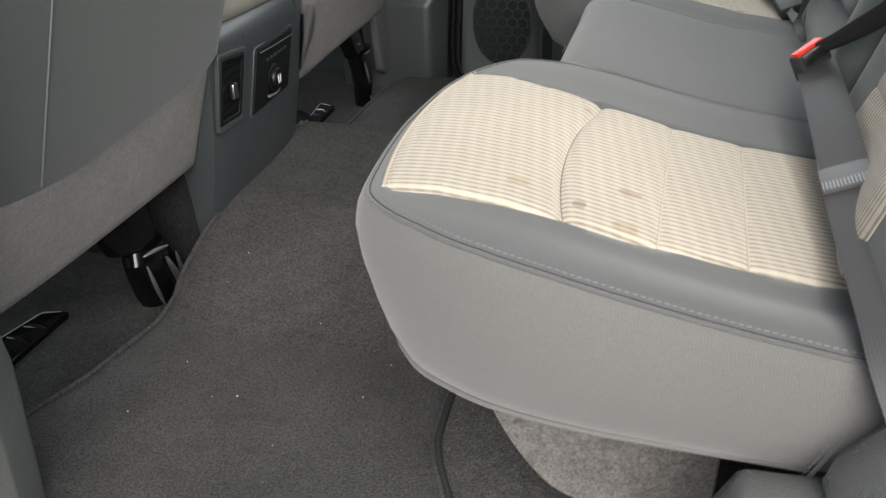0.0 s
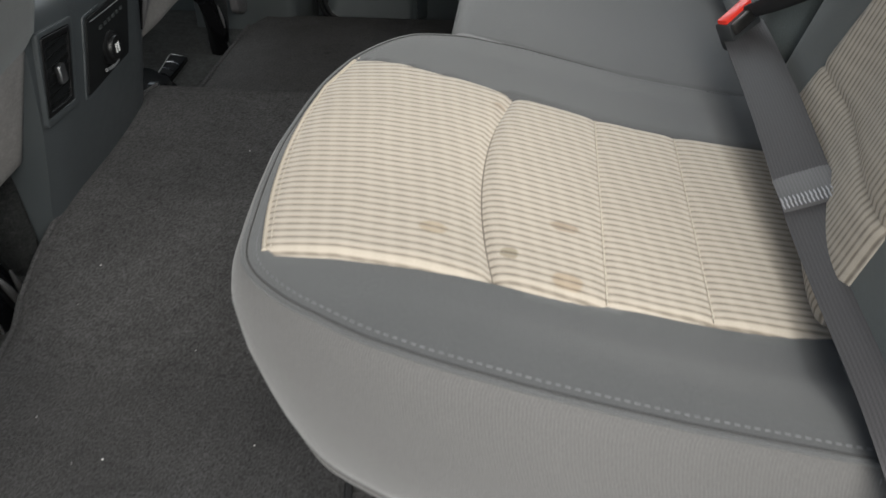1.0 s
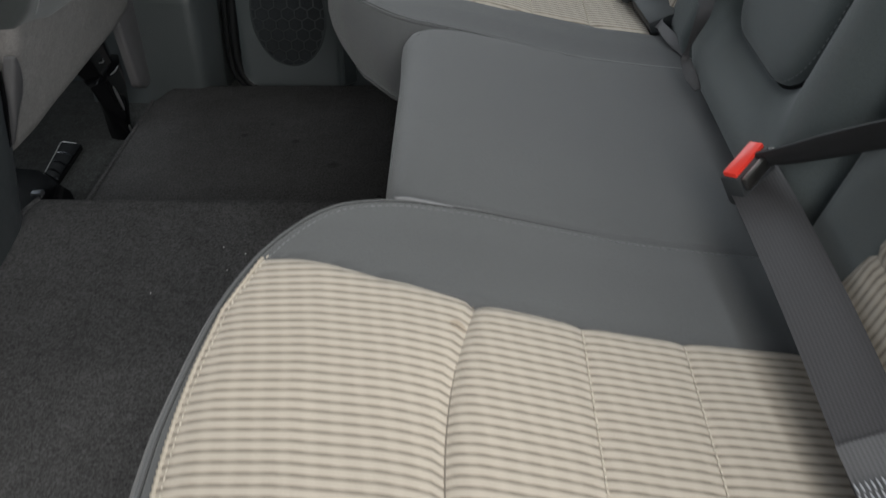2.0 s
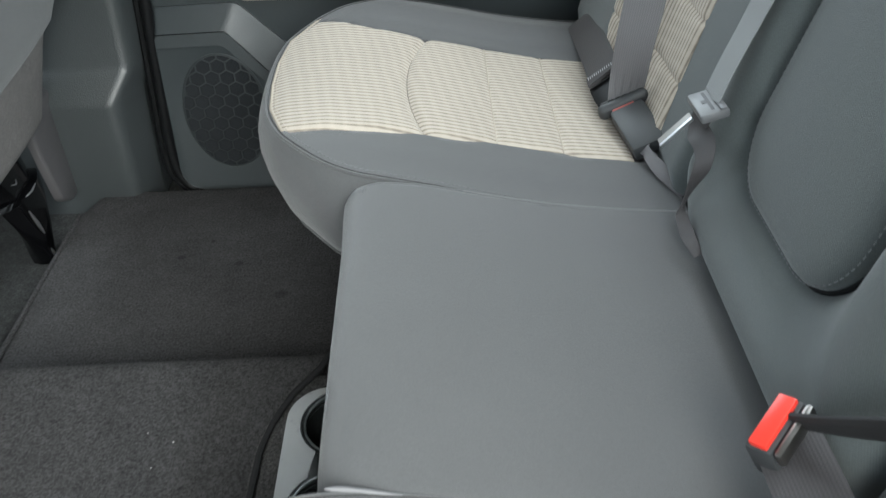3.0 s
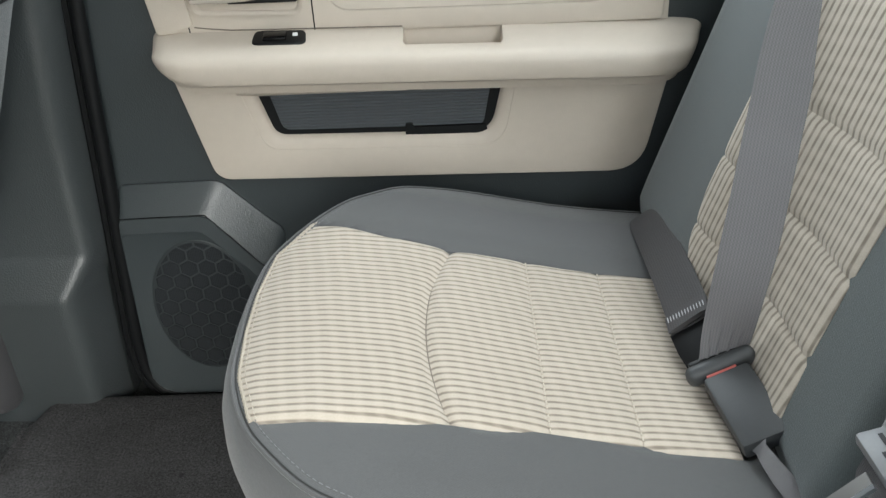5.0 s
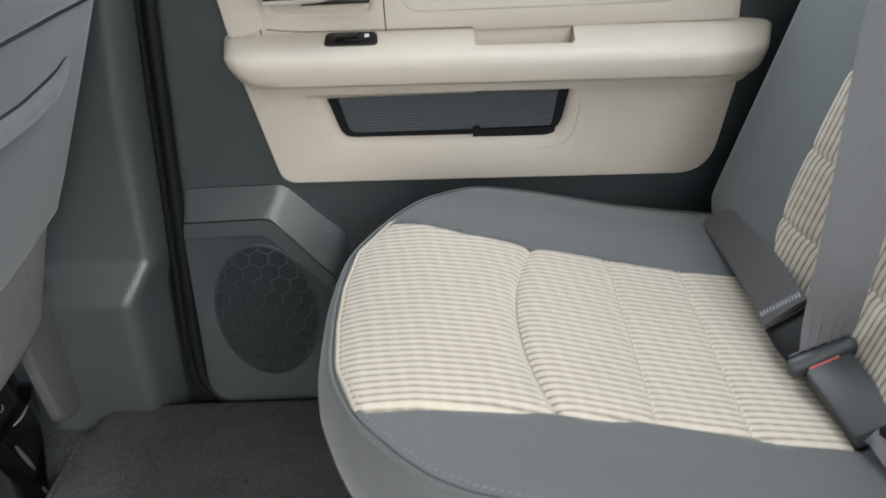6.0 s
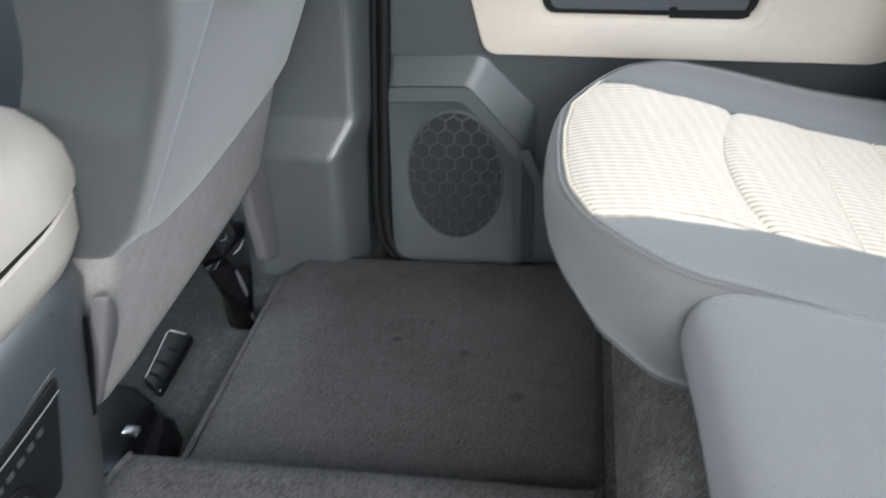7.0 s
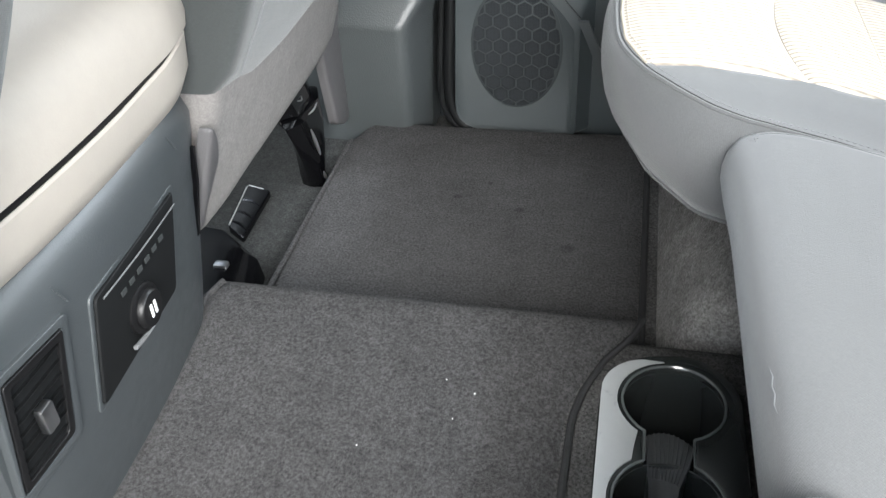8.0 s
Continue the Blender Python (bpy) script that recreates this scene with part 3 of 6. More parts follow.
near_seat = build_cushion(
    "car_seat", "charcoal rear seat with a stained beige striped insert", NEAR_FRONT, near_top,
    lambda x: interp(x, (0.12, 0.30, 0.38, 0.55), (-0.657, -0.651, -0.645, -0.632)), lambda x: interp(x, (0.10, 0.156, 0.224, 0.297, 0.38, 0.56), (-0.288, -0.296, -0.316, -0.326, -0.329, -0.328)),
    lambda y: 0.103 + 0.62 * (y + 0.455) ** 2, lambda y: 0.277 + 0.020 * min(1.0, ((y + 0.487) / 0.165) ** 2), 0.560, M["insert_near"])
far_seat = build_cushion(
    "car_seat", "charcoal rear seat with a clean beige striped insert", FAR_FRONT, far_top,
    lambda x: interp(x, (0.12, 0.30, 0.38, 0.46, 0.55), (0.319, 0.332, 0.341, 0.338, 0.328)), lambda x: interp(x, (0.10, 0.126, 0.162, 0.228, 0.292, 0.38, 0.56), (0.674, 0.670, 0.662, 0.640, 0.634, 0.636, 0.630)),
    lambda y: 0.097 + 0.80 * (y - 0.50) ** 2, lambda y: 0.271 + 0.025 * min(1.0, ((y - 0.484) / 0.152) ** 2), 0.545, M["insert_far"], 0.268, 0.245, 0.004, "cloth")

rear_seam = spline([(0.515, -0.7745, 0.214), (0.522, -0.7765, 0.232), (0.531, -0.7775, 0.256), (0.541, -0.777, 0.285), (0.548, -0.772, 0.312), (0.553, -0.766, 0.330)], 24)
part("side_seam", tube(rear_seam, 0.0018, 6), M["lit_side_cloth"], near_seat, "sewn seam at the rear of the side panel")
part("side_stitching", stitches([(x - 0.006, y - 0.0006, z) for x, y, z in rear_seam], 0.0042, 0.0024, 0.0005), M["thread"], near_seat)
# middle section of the bench
CENTRE_FRONT = [(0.585, -0.188), (0.36, -0.187), (0.285, -0.186), (0.256, -0.182), (0.242, -0.166), (0.239, -0.06), (0.238, 0.04), (0.237, 0.13),
                (0.2335, 0.206), (0.2345, 0.2135), (0.240, 0.2170), (0.30, 0.2185), (0.585, 0.2185)]



def centre_top(x, y):
    return seat_top(max(x, 0.2)) + 0.002 - 0.0025 * (abs(y - 0.015) / 0.2) ** 4 - 0.007 * math.exp(-((x - 0.236) / 0.020))


centre_seat = thing("middle_car_seat", "plain charcoal cloth middle seat with a panelled backrest", "car seat", at=(0.38, 0.0, 0.235))
bm, curve, norms = cushion_body(CENTRE_FRONT, 0.585, 0.225, centre_top,
                                [(0.006, 0.008), (0.012, 0.025), (0.018, 0.055), (0.023, 0.10), (0.027, 0.16), (0.029, 0.24), (0.0285, 0.34), (0.024, 0.48), (0.013, 0.68), (0.0, 0.87), (-0.016, 1.0)])
part("cushion", bm, M["cloth"], centre_seat)
far_rim = [(p.x + n.x * 0.004, p.y + n.y * 0.004, centre_top(p.x, p.y) - 0.002) for p, n in zip(curve, norms) if p.y > 0.204]
front_drop = [(0.2345 - o + 0.001, 0.2105, 0.362 - 0.137 * d) for o, d in ((0.010, 0.03), (0.020, 0.09), (0.026, 0.18), (0.027, 0.30), (0.022, 0.48), (0.012, 0.68), (0.0, 0.87))]
part("seam_welt", tube(front_drop[::-1] + far_rim[:40], 0.0020, 6), M["cloth"], centre_seat, "sewn welt down the corner")

# ---- backrests ----
def back_x(z):
    """Front face of the backrests."""
    return 0.592 + 0.33 * (z - 0.39)


def backrest_body(y0, y1, z0, z1, bulge, edge=0.035, ny=40, nz=36):
    """An upright padded slab; bulge(y, z) pushes its face forward."""
    bm = bmesh.new()
    rows = []
    for i in range(nz + 1):
        z = z0 + (z1 - z0) * i / nz
        row = []
        for k in range(ny + 1):
            t = k / ny
            t = 0.5 - 0.5 * math.cos(math.pi * t)
            y = y0 + (y1 - y0) * t
            e = min(y - y0, y1 - y)
            q = max(0.0, 1 - e / edge)
            x = back_x(z) - bulge(y, z) + 0.05 * (1 - math.sqrt(max(0.0, 1 - q * q)))
            qz = max(0.0, 1 - (z - z0) / 0.05)
            x += 0.05 * (1 - math.sqrt(max(0.0, 1 - qz * qz)))
            row.append(bm.verts.new((x, y, z)))
        rows.append(row)
    for a, b in zip(rows, rows[1:]):
        for k in range(ny):
            bm.faces.new((a[k], a[k + 1], b[k + 1], b[k]))
    border = rows[0] + [r[-1] for r in rows[1:]] + rows[-1][-2::-1] + [r[0] for r in rows[-2:0:-1]]
    rear = [bm.verts.new((back_x(v.co.z) + 0.11, v.co.y, v.co.z)) for v in border]
    n = len(border)
    for i in range(n):
        j = (i + 1) % n
        bm.faces.new((border[i], border[j], rear[j], rear[i]))
    bm.faces.new(rear)
    return bm


def back_insert(y_lo, y_hi, z_a, z_b, bulge, puff=0.0015, ny=24, nz=12, draw=0.006, reach=0.004, zpow=1.0):
    bm = bmesh.new()
    rows = []
    for i in range(nz + 1):
        b = (i / nz) ** zpow
        row = []
        for k in range(ny + 1):
            a = k / ny
            z = z_a + (z_b - z_a) * b
            y = y_lo(z) + (y_hi(z) - y_lo(z)) * a
            x = back_x(z) - bulge(y, z) - 0.004 - puff * (1 - abs(2 * b - 1) ** 4)
            h = min(b, 1 - b) * (z_b - z_a)
            w = min(a, 1 - a) * (y_hi(z) - y_lo(z))
            x += 0.0022 * math.exp(-h / 0.0022) + draw * math.exp(-w / reach)
            row.append(bm.verts.new((x, y, z)))
        rows.append(row)
    for p, q in zip(rows, rows[1:]):
        for k in range(ny):
            bm.faces.new((p[k], p[k + 1], q[k + 1], q[k]))
    border = rows[0] + [r[-1] for r in rows[1:]] + rows[-1][-2::-1] + [r[0] for r in rows[-2:0:-1]]
    rear = [bm.verts.new(v.co + Vector((0.01, 0, 0))) for v in border]
    n = len(border)
    for i in range(n):
        j = (i + 1) % n
        bm.faces.new((border[i], border[j], rear[j], rear[i]))
    return bm


def build_backrest(seat, y0, y1, bulge, y_lo, y_hi, levels):
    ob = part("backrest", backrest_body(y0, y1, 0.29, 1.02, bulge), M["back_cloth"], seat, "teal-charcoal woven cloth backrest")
    for a, b in zip(levels, levels[1:]):
        part("insert_panel", back_insert(y_lo, y_hi, a, b, bulge, 0.0008, 30, 14, 0.004, 0.003), M["insert_back"], ob, "beige striped ribbed cloth panel")
    return ob


def far_bulge(y, z):
    return 0.032 * smooth01((y - 0.42) / 0.2)


def near_bulge(y, z):
    return 0.026 * smooth01((-0.40 - y) / 0.2)


build_backrest(far_seat, 0.238, 0.83, far_bulge,
               lambda z: interp(z, (0.32, 0.40, 0.475, 0.9), (0.345, 0.357, 0.362, 0.36)), lambda z: interp(z, (0.32, 0.345, 0.38, 0.43, 0.5, 0.9), (0.52, 0.575, 0.605, 0.618, 0.62, 0.61)),
               (0.325, 0.397, 0.470, 0.553, 0.66, 0.80, 0.9))
build_backrest(near_seat, -0.765, -0.205, near_bulge,
               lambda z: -0.62, lambda z: interp(z, (0.31, 0.34, 0.40, 0.5, 0.9), (-0.345, -0.303, -0.318, -0.345, -0.345)),
               (0.315, 0.40, 0.49, 0.59, 0.72, 0.9))

# middle backrest: a bolster rolled round a stitched pad
def u_shape(y_a, y_b, z_low, r, z_top, n):
    """An upright U, open at the top: down one side, round the foot, up the other."""
    a = [(y_a, z_top - (z_top - z_low - r) * k / n) for k in range(n)]
    foot = [(y_a + r - r * math.cos(math.pi / 2 * k / n), z_low + r - r * math.sin(math.pi / 2 * k / n)) for k in range(n)]
    flat = [(y_a + r + (y_b - y_a - 2 * r) * k / n, z_low) for k in range(n)]
    foot2 = [(y_b - r + r * math.sin(math.pi / 2 * k / n), z_low + r - r * math.cos(math.pi / 2 * k / n)) for k in range(n)]
    b = [(y_b, z_low + r + (z_top - z_low - r) * k / n) for k in range(n + 1)]
    return a + foot + flat + foot2 + b


def on_back(y, z, proud):
    return (back_x(z) - proud, y, z)


PAD = u_shape(-0.092, 0.152, 0.402, 0.070, 1.02, 22)
BOLSTER = u_shape(-0.200, 0.216, 0.315, 0.055, 1.02, 22)
SOCLE = u_shape(-0.203, 0.219, 0.300, 0.055, 1.02, 22)
rings = [[on_back(y, z, -0.10) for y, z in SOCLE], [on_back(y, z, -0.035) for y, z in SOCLE]]
for f, proud in ((1.0, -0.012), (0.95, 0.004), (0.88, 0.013), (0.78, 0.020), (0.66, 0.024), (0.52, 0.0245), (0.38, 0.022), (0.26, 0.017), (0.16, 0.010), (0.08, 0.001), (0.03, -0.009), (0.0, -0.016)):
    rings.append([on_back(py + (by - py) * f, pz + (bz - pz) * f, proud - 0.011 * smooth01((0.47 - pz) / 0.07) * smooth01(f / 0.3)) for (py, pz), (by, bz) in zip(PAD, BOLSTER)])
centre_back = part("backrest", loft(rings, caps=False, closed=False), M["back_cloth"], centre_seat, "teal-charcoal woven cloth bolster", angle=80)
rings = []
for g, proud in ((1.004, -0.020), (0.992, -0.010), (0.975, -0.003), (0.94, 0.003), (0.88, 0.007), (0.78, 0.0095), (0.62, 0.011), (0.42, 0.012), (0.2, 0.0125), (0.0, 0.0125)):
    rings.append([on_back(0.03 + (py - 0.03) * g, max(pz, 0.53) + (pz - max(pz, 0.53)) * g, proud) for py, pz in PAD])
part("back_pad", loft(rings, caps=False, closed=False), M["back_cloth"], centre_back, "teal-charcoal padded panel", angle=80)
part("pad_stitching", stitches([on_back(0.03 + (py - 0.03) * 0.962, max(pz, 0.53) + (pz - max(pz, 0.53)) * 0.962, 0.0015) for py, pz in PAD if pz < 0.75], 0.0042, 0.0026, 0.0006), M["seam_thread"], centre_back, "dark grey stitches round the pad")
part("seam_welt", tube([on_back(py, pz, -0.010) for py, pz in PAD], 0.0022, 6), M["black_matt"], centre_back, "dark sewn groove")

# ---- floor ----
ground = bmesh.new()
gs = 3000.0
ground.faces.new([ground.verts.new(p) for p in ((-gs, -gs, -0.62), (gs, -gs, -0.62), (gs, gs, -0.62), (-gs, gs, -0.62))])
alone("ground", ground, M["asphalt"], "grey concrete ground outside the open door", "ground", kind="structure", smooth=False)

alone("floor", rbox(-1.5, 1.0, -0.84, 0.94, -0.10, -0.036, 0.0), M["under_carpet"], "dark carpeted cab floor", "floor", kind="structure", smooth=False)


def floor_piece(front, rear, y0, y1, z, thick, ny=60, nx=40):
    """A carpet piece between a front and a rear outline x(y)."""
    bm = bmesh.new()
    rows = []
    for i in range(ny + 1):
        y = y0 + (y1 - y0) * i / ny
        a, b = front(y), rear(y)
        row = []
        for k in range(nx + 1):
            x = a + (b - a) * k / nx
            e = min(x - a, b - x, y - y0, y1 - y)
            row.append(bm.verts.new((x, y, z(x, y) - 0.006 * max(0.0, 1 - e / 0.008) ** 2)))
        rows.append(row)
    for p, q in zip(rows, rows[1:]):
        for k in range(nx):
            bm.faces.new((p[k], p[k + 1], q[k + 1], q[k]))
    border = rows[0] + [r[-1] for r in rows[1:]] + rows[-1][-2::-1] + [r[0] for r in rows[-2:0:-1]]
    low = [bm.verts.new((v.co.x, v.co.y, min(v.co.z - 0.004, v.co.z - thick))) for v in border]
    n = len(border)
    for i in range(n):
        j = (i + 1) % n
        bm.faces.new((border[i], border[j], low[j], low[i]))
    bm.faces.new(low)
    return bm


def hump(y):
    return 0.068 * smooth01((y + 0.42) / 0.36)


def near_front_edge(y):
    return interp(y, (-0.83, -0.644, -0.538, -0.394, -0.34, -0.287, -0.22, 0.0, 0.10, 0.25, 0.29), (-0.43, -0.383, -0.353, -0.333, -0.336, -0.350, -0.356, -0.358, -0.362, -0.382, -0.372))


def near_rear_edge(y):
    return interp(y, (-0.83, -0.70, -0.648, -0.60, -0.56, -0.50, -0.457, -0.35, -0.2, -0.1, 0.018, 0.12, 0.165, 0.21, 0.255, 0.29),
                  (0.24, 0.205, 0.180, 0.156, 0.142, 0.137, 0.136, 0.13, 0.11, 0.09, 0.080, 0.082, 0.092, 0.110, 0.140, 0.152))


near_mat = thing("floor_mat", "charcoal carpet mat over the near footwell and tunnel, with lint", "floor mat", at=(-0.1, -0.3, 0.0))
part("carpet", floor_piece(near_front_edge, near_rear_edge, -0.83, 0.29, lambda x, y: hump(y), 0.032, 90, 40), M["carpet"], near_mat)
edge_ys = np.linspace(-0.82, 0.288, 70)
part("rear_binding", tube([(near_rear_edge(y) + 0.004, y, hump(y) + 0.001) for y in edge_ys], 0.0042, 8), M["binding"], near_mat, "dark sewn binding")
part("front_binding", tube([(near_front_edge(y) - 0.002, y, hump(y) - 0.004) for y in edge_ys], 0.004, 7), M["carpet"], near_mat, "grey stitched binding")

far_mat = thing("floor_mat", "charcoal carpet mat in the far footwell", "floor mat", at=(-0.08, 0.5, 0.0))
part("carpet", floor_piece(lambda y: interp(y, (0.29, 0.38, 0.58, 0.77, 0.79, 0.85), (-0.346, -0.346, -0.352, -0.352, -0.343, -0.325)),
                           lambda y: 0.156, 0.292, 0.845, lambda x, y: 0.0, 0.034), M["carpet"], far_mat)
part("rear_binding", tube([(0.158, y, 0.002) for y in np.linspace(0.295, 0.84, 12)], 0.005, 8), M["binding"], far_mat, "dark sewn binding")
part("front_binding", tube([(-0.350, y, -0.003) for y in np.linspace(0.30, 0.77, 12)], 0.004, 7), M["carpet"], far_mat, "grey stitched binding")

# lint and crumbs on the mats
lint_rng = random.Random(7)
lint = bmesh.new()
for spot in [(0.029, -0.501), (0.043, -0.425), (-0.132, -0.538), (-0.03, -0.678), (-0.02, 0.138), (-0.037, 0.099)] + [(lint_rng.uniform(-0.28, 0.08), lint_rng.uniform(-0.68, 0.2)) for _ in range(9)]:
    r = lint_rng.uniform(0.0005, 0.0012)
    one = bmesh.new()
    bmesh.ops.create_icosphere(one, subdivisions=1, radius=r)
    join(lint, moved(one, Matrix.Translation((spot[0], spot[1], hump(spot[1]) + 0.001))))
tagged(part("lint", lint, M["lint"]), "tiny white lint specks on the carpet mat", "lint", kind="stuff")

# carpet behind the mats and the carpeted box below the bench
rear_carpet = floor_piece(lambda y: 0.06, lambda y: 0.72, -0.82, 0.86, lambda x, y: max(-0.012, hump(y) * (1 - smooth01((y - 0.24) / 0.08)) - 0.004), 0.03, 170, 66)


def in_cups(p):
    return p.z > 0.03 and (math.hypot(p.x - 0.189, p.y - 0.152) < 0.058 or math.hypot(p.x - 0.184, p.y - 0.022) < 0.058 or (abs(p.x - 0.185) < 0.03 and 0.02 < p.y < 0.15))


bmesh.ops.delete(rear_carpet, geom=[f for f in rear_carpet.faces if len(f.verts) == 4 and in_cups(f.calc_center_median())], context="FACES")
alone("rear_floor_carpet", rear_carpet, M["rear_carpet"], "dark carpet behind the mats", "carpet", kind="structure")
box = thing("storage_box", "grey carpeted storage box under the far seat", "storage box", at=(0.4, 0.46, -0.02))
box_profile = ((0.172, -0.02), (0.192, 0.05), (0.228, 0.12), (0.275, 0.19), (0.34, 0.25), (0.56, 0.25), (0.56, -0.02))
part("carpet_cover", loft([[(0.56 + (x - 0.56) * g, y, -0.02 + (z + 0.02) * g) for x, z in box_profile] for y, g in ((0.262, 0.86), (0.266, 0.93), (0.276, 0.975), (0.295, 1.0), (0.5, 1.0), (0.80, 1.0), (0.82, 0.98))]),
     M["box_carpet"], box, angle=70)
part("bound_hem", tube([(0.171, y, -0.008) for y in np.linspace(0.30, 0.80, 12)], 0.004, 6), M["rear_carpet"], box, "dark bound hem")
nb = thing("storage_flap", "grey carpeted flap hanging under the near seat", "storage box", at=(0.37, -0.70, 0.13))
flap = []
for w in (0.0, 0.012):
    flap.append([(x, -0.69 + w + 0.25 * (z - 0.2) ** 2, z) for x, z in [(p[0], p[1]) for p in rounded([(0.222, 0.24), (0.240, 0.172), (0.264, 0.127), (0.300, 0.078), (0.36, 0.055), (0.425, 0.045), (0.450, 0.058), (0.455, 0.11), (0.455, 0.16), (0.455, 0.24)], 0.03, 5)]])
part("carpet_cover", loft(flap), M["flap_carpet"], nb, angle=30)
hem = [(x, y + 0.002, z) for x, y, z in flap[0] if z < 0.19]
part("bound_edge", tube(hem, 0.0026, 6), M["flap_carpet"], nb, "grey bound edge")

# cup holder let into the tunnel carpet
cup = thing("cup_holder", "black plastic twin cup holder in the tunnel carpet", "cup holder", at=(0.19, 0.08, 0.07))
outline = rounded([(0.112, -0.10), (0.112, 0.165), (0.145, 0.218), (0.215, 0.230), (0.260, 0.185), (0.263, -0.10)], [0.03, 0.03, 0.03, 0.03, 0.03, 0.03], 6)


cups = [(0.189, 0.152, 0.053), (0.184, 0.022, 0.053)]


def arc(cx, cy, r, a0, a1, n=14):
    return [(cx + r * math.cos(radians(a0 + (a1 - a0) * k / (n - 1))), cy + r * math.sin(radians(a0 + (a1 - a0) * k / (n - 1)))) for k in range(n)]


# one opening: both cups joined by the slot of the divider
twin_hole = arc(*cups[0], -67.8, 236.8, 34) + arc(*cups[1], 116.9, 421.9, 34)
part("tray", plate(outline, [twin_hole], lambda u, v, w: (u, v, 0.062 + w), 0.014, 0.004), M["tray"], cup, "black satin plastic")
# edge bead in a paler colour than the tray, for its highlight
part("highlight_edge", tube([(u, v, 0.0765) for u, v in twin_hole + twin_hole[:1]], 0.0016, 6), M["cup_edge"], cup, "rounded edge of the opening, coloured paler for its highlight")
# pale plate over the tray's left side, drawn for its reflection
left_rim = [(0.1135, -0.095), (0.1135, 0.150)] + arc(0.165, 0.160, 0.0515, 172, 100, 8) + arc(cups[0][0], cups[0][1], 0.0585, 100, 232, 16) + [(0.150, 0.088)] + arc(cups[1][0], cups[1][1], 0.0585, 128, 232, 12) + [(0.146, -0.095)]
part("reflection_plate", plate(left_rim, [], lambda u, v, w: (u, v, 0.0755 + w), 0.0022), M["satin"], cup, "pale plate for the reflection on the tray side")
for cx, cy, r in cups:
    well = [[(cx + rr * math.cos(a), cy + rr * math.sin(a), z) for a in (2 * math.pi * k / 40 for k in range(40))]
            for rr, z in ((r + 0.0015, 0.060), (r + 0.0015, 0.0665), (r + 0.0005, 0.068), (r - 0.001, 0.0675), (r - 0.002, 0.062), (r - 0.006, -0.02), (r - 0.012, -0.028))]
    bmw = loft(well, caps=False)
    bmw.faces.new([v for v in bmw.verts][-40:])
    part("cup_well", bmw, M["tray"], cup)
DIV = [((0.160, 0.106), (0.185, 0.117), (0.209, 0.099), 0.0685), ((0.162, 0.092), (0.185, 0.100), (0.207, 0.086), 0.0710), ((0.164, 0.075), (0.184, 0.080), (0.202, 0.068), 0.0690),
       ((0.166, 0.060), (0.182, 0.062), (0.196, 0.054), 0.0610), ((0.168, 0.040), (0.181, 0.040), (0.194, 0.038), 0.0440), ((0.169, 0.020), (0.181, 0.020), (0.193, 0.020), 0.0200)]


def divider_point(row, t):
    """Across the divider, t from 0 to 1, slightly dished."""
    a, m, b, z = row
    u = (1 - t) ** 2 * a[0] + 2 * t * (1 - t) * (2 * m[0] - (a[0] + b[0]) / 2) + t * t * b[0]
    v = (1 - t) ** 2 * a[1] + 2 * t * (1 - t) * (2 * m[1] - (a[1] + b[1]) / 2) + t * t * b[1]
    return (u, v, z - 0.003 * (1 - (2 * t - 1) ** 2))


part("divider", loft([[divider_point(r, k / 10) for k in range(11)] + [(r[2][0], r[2][1], -0.02), (r[0][0], r[0][1], -0.02)] for r in DIV]), M["rubber_rib"], cup, "grey rubber divider", angle=60)
for k in range(11):
    part("divider_rib", tube([Vector(divider_point(r, k / 10)) + Vector((0, 0, 0.0004)) for r in DIV[:4]], 0.0009, 5), M["rubber_rib"], cup)

# ---- far door ----
def on_door(y):
    """Place a plate on the far door: u along x, v up, depth towards the cab."""
    return lambda u, v, w: (u, y - w, v)


door = thing("door_1", "far rear door with slate lower and beige upper trim", "car door", at=(0.2, 0.84, -0.03))
door["kind"] = "structure"
DOOR_FIT = ((0.213, 0.93, -0.028), (1.065, 1.0, 1.03))
slab_outer = rounded([(-0.182, -0.030), (0.70, -0.030), (0.70, 0.66), (-0.146, 0.66), (-0.166, 0.33)], [0.06, 0.01, 0.01, 0.01, 0.01], 8)
part("inner_panel", plate(slab_outer, [], on_door(0.86), 0.058, 0.004), M["slate"], door, "slate grained plastic lower panel")
# speaker pod: a raised foot with a bevelled shelf on top
pod_out = rounded([(-0.172, -0.020), (0.050, -0.020), (0.050, 0.245), (0.022, 0.272), (-0.026, 0.323), (-0.160, 0.321)], [0.05, 0.01, 0.01, 0.01, 0.012, 0.008], 6)
pod_mid = rounded([(-0.171, -0.018), (0.030, -0.018), (0.030, 0.19), (0.008, 0.215), (-0.045, 0.283), (-0.161, 0.281)], [0.05, 0.01, 0.01, 0.01, 0.012, 0.008], 6)
pod_in = rounded([(-0.170, -0.016), (0.022, -0.016), (0.022, 0.17), (0.002, 0.198), (-0.055, 0.262), (-0.162, 0.260)], [0.05, 0.01, 0.01, 0.01, 0.012, 0.008], 6)
pod = loft([[(p[0], 0.803, p[1]) for p in pod_out], [(p[0], 0.797, p[1]) for p in pod_out], [(p[0], 0.773, p[1]) for p in pod_mid],
            [(p[0], 0.770, p[1]) for p in pod_mid], [(p[0], 0.768, p[1]) for p in pod_in], [(p[0], 0.7692, p[1]) for p in rounded([(-0.168, -0.013), (0.019, -0.013), (0.019, 0.166), (0.0, 0.193), (-0.057, 0.258), (-0.161, 0.257)], [0.05, 0.01, 0.01, 0.01, 0.012, 0.008], 6)]])
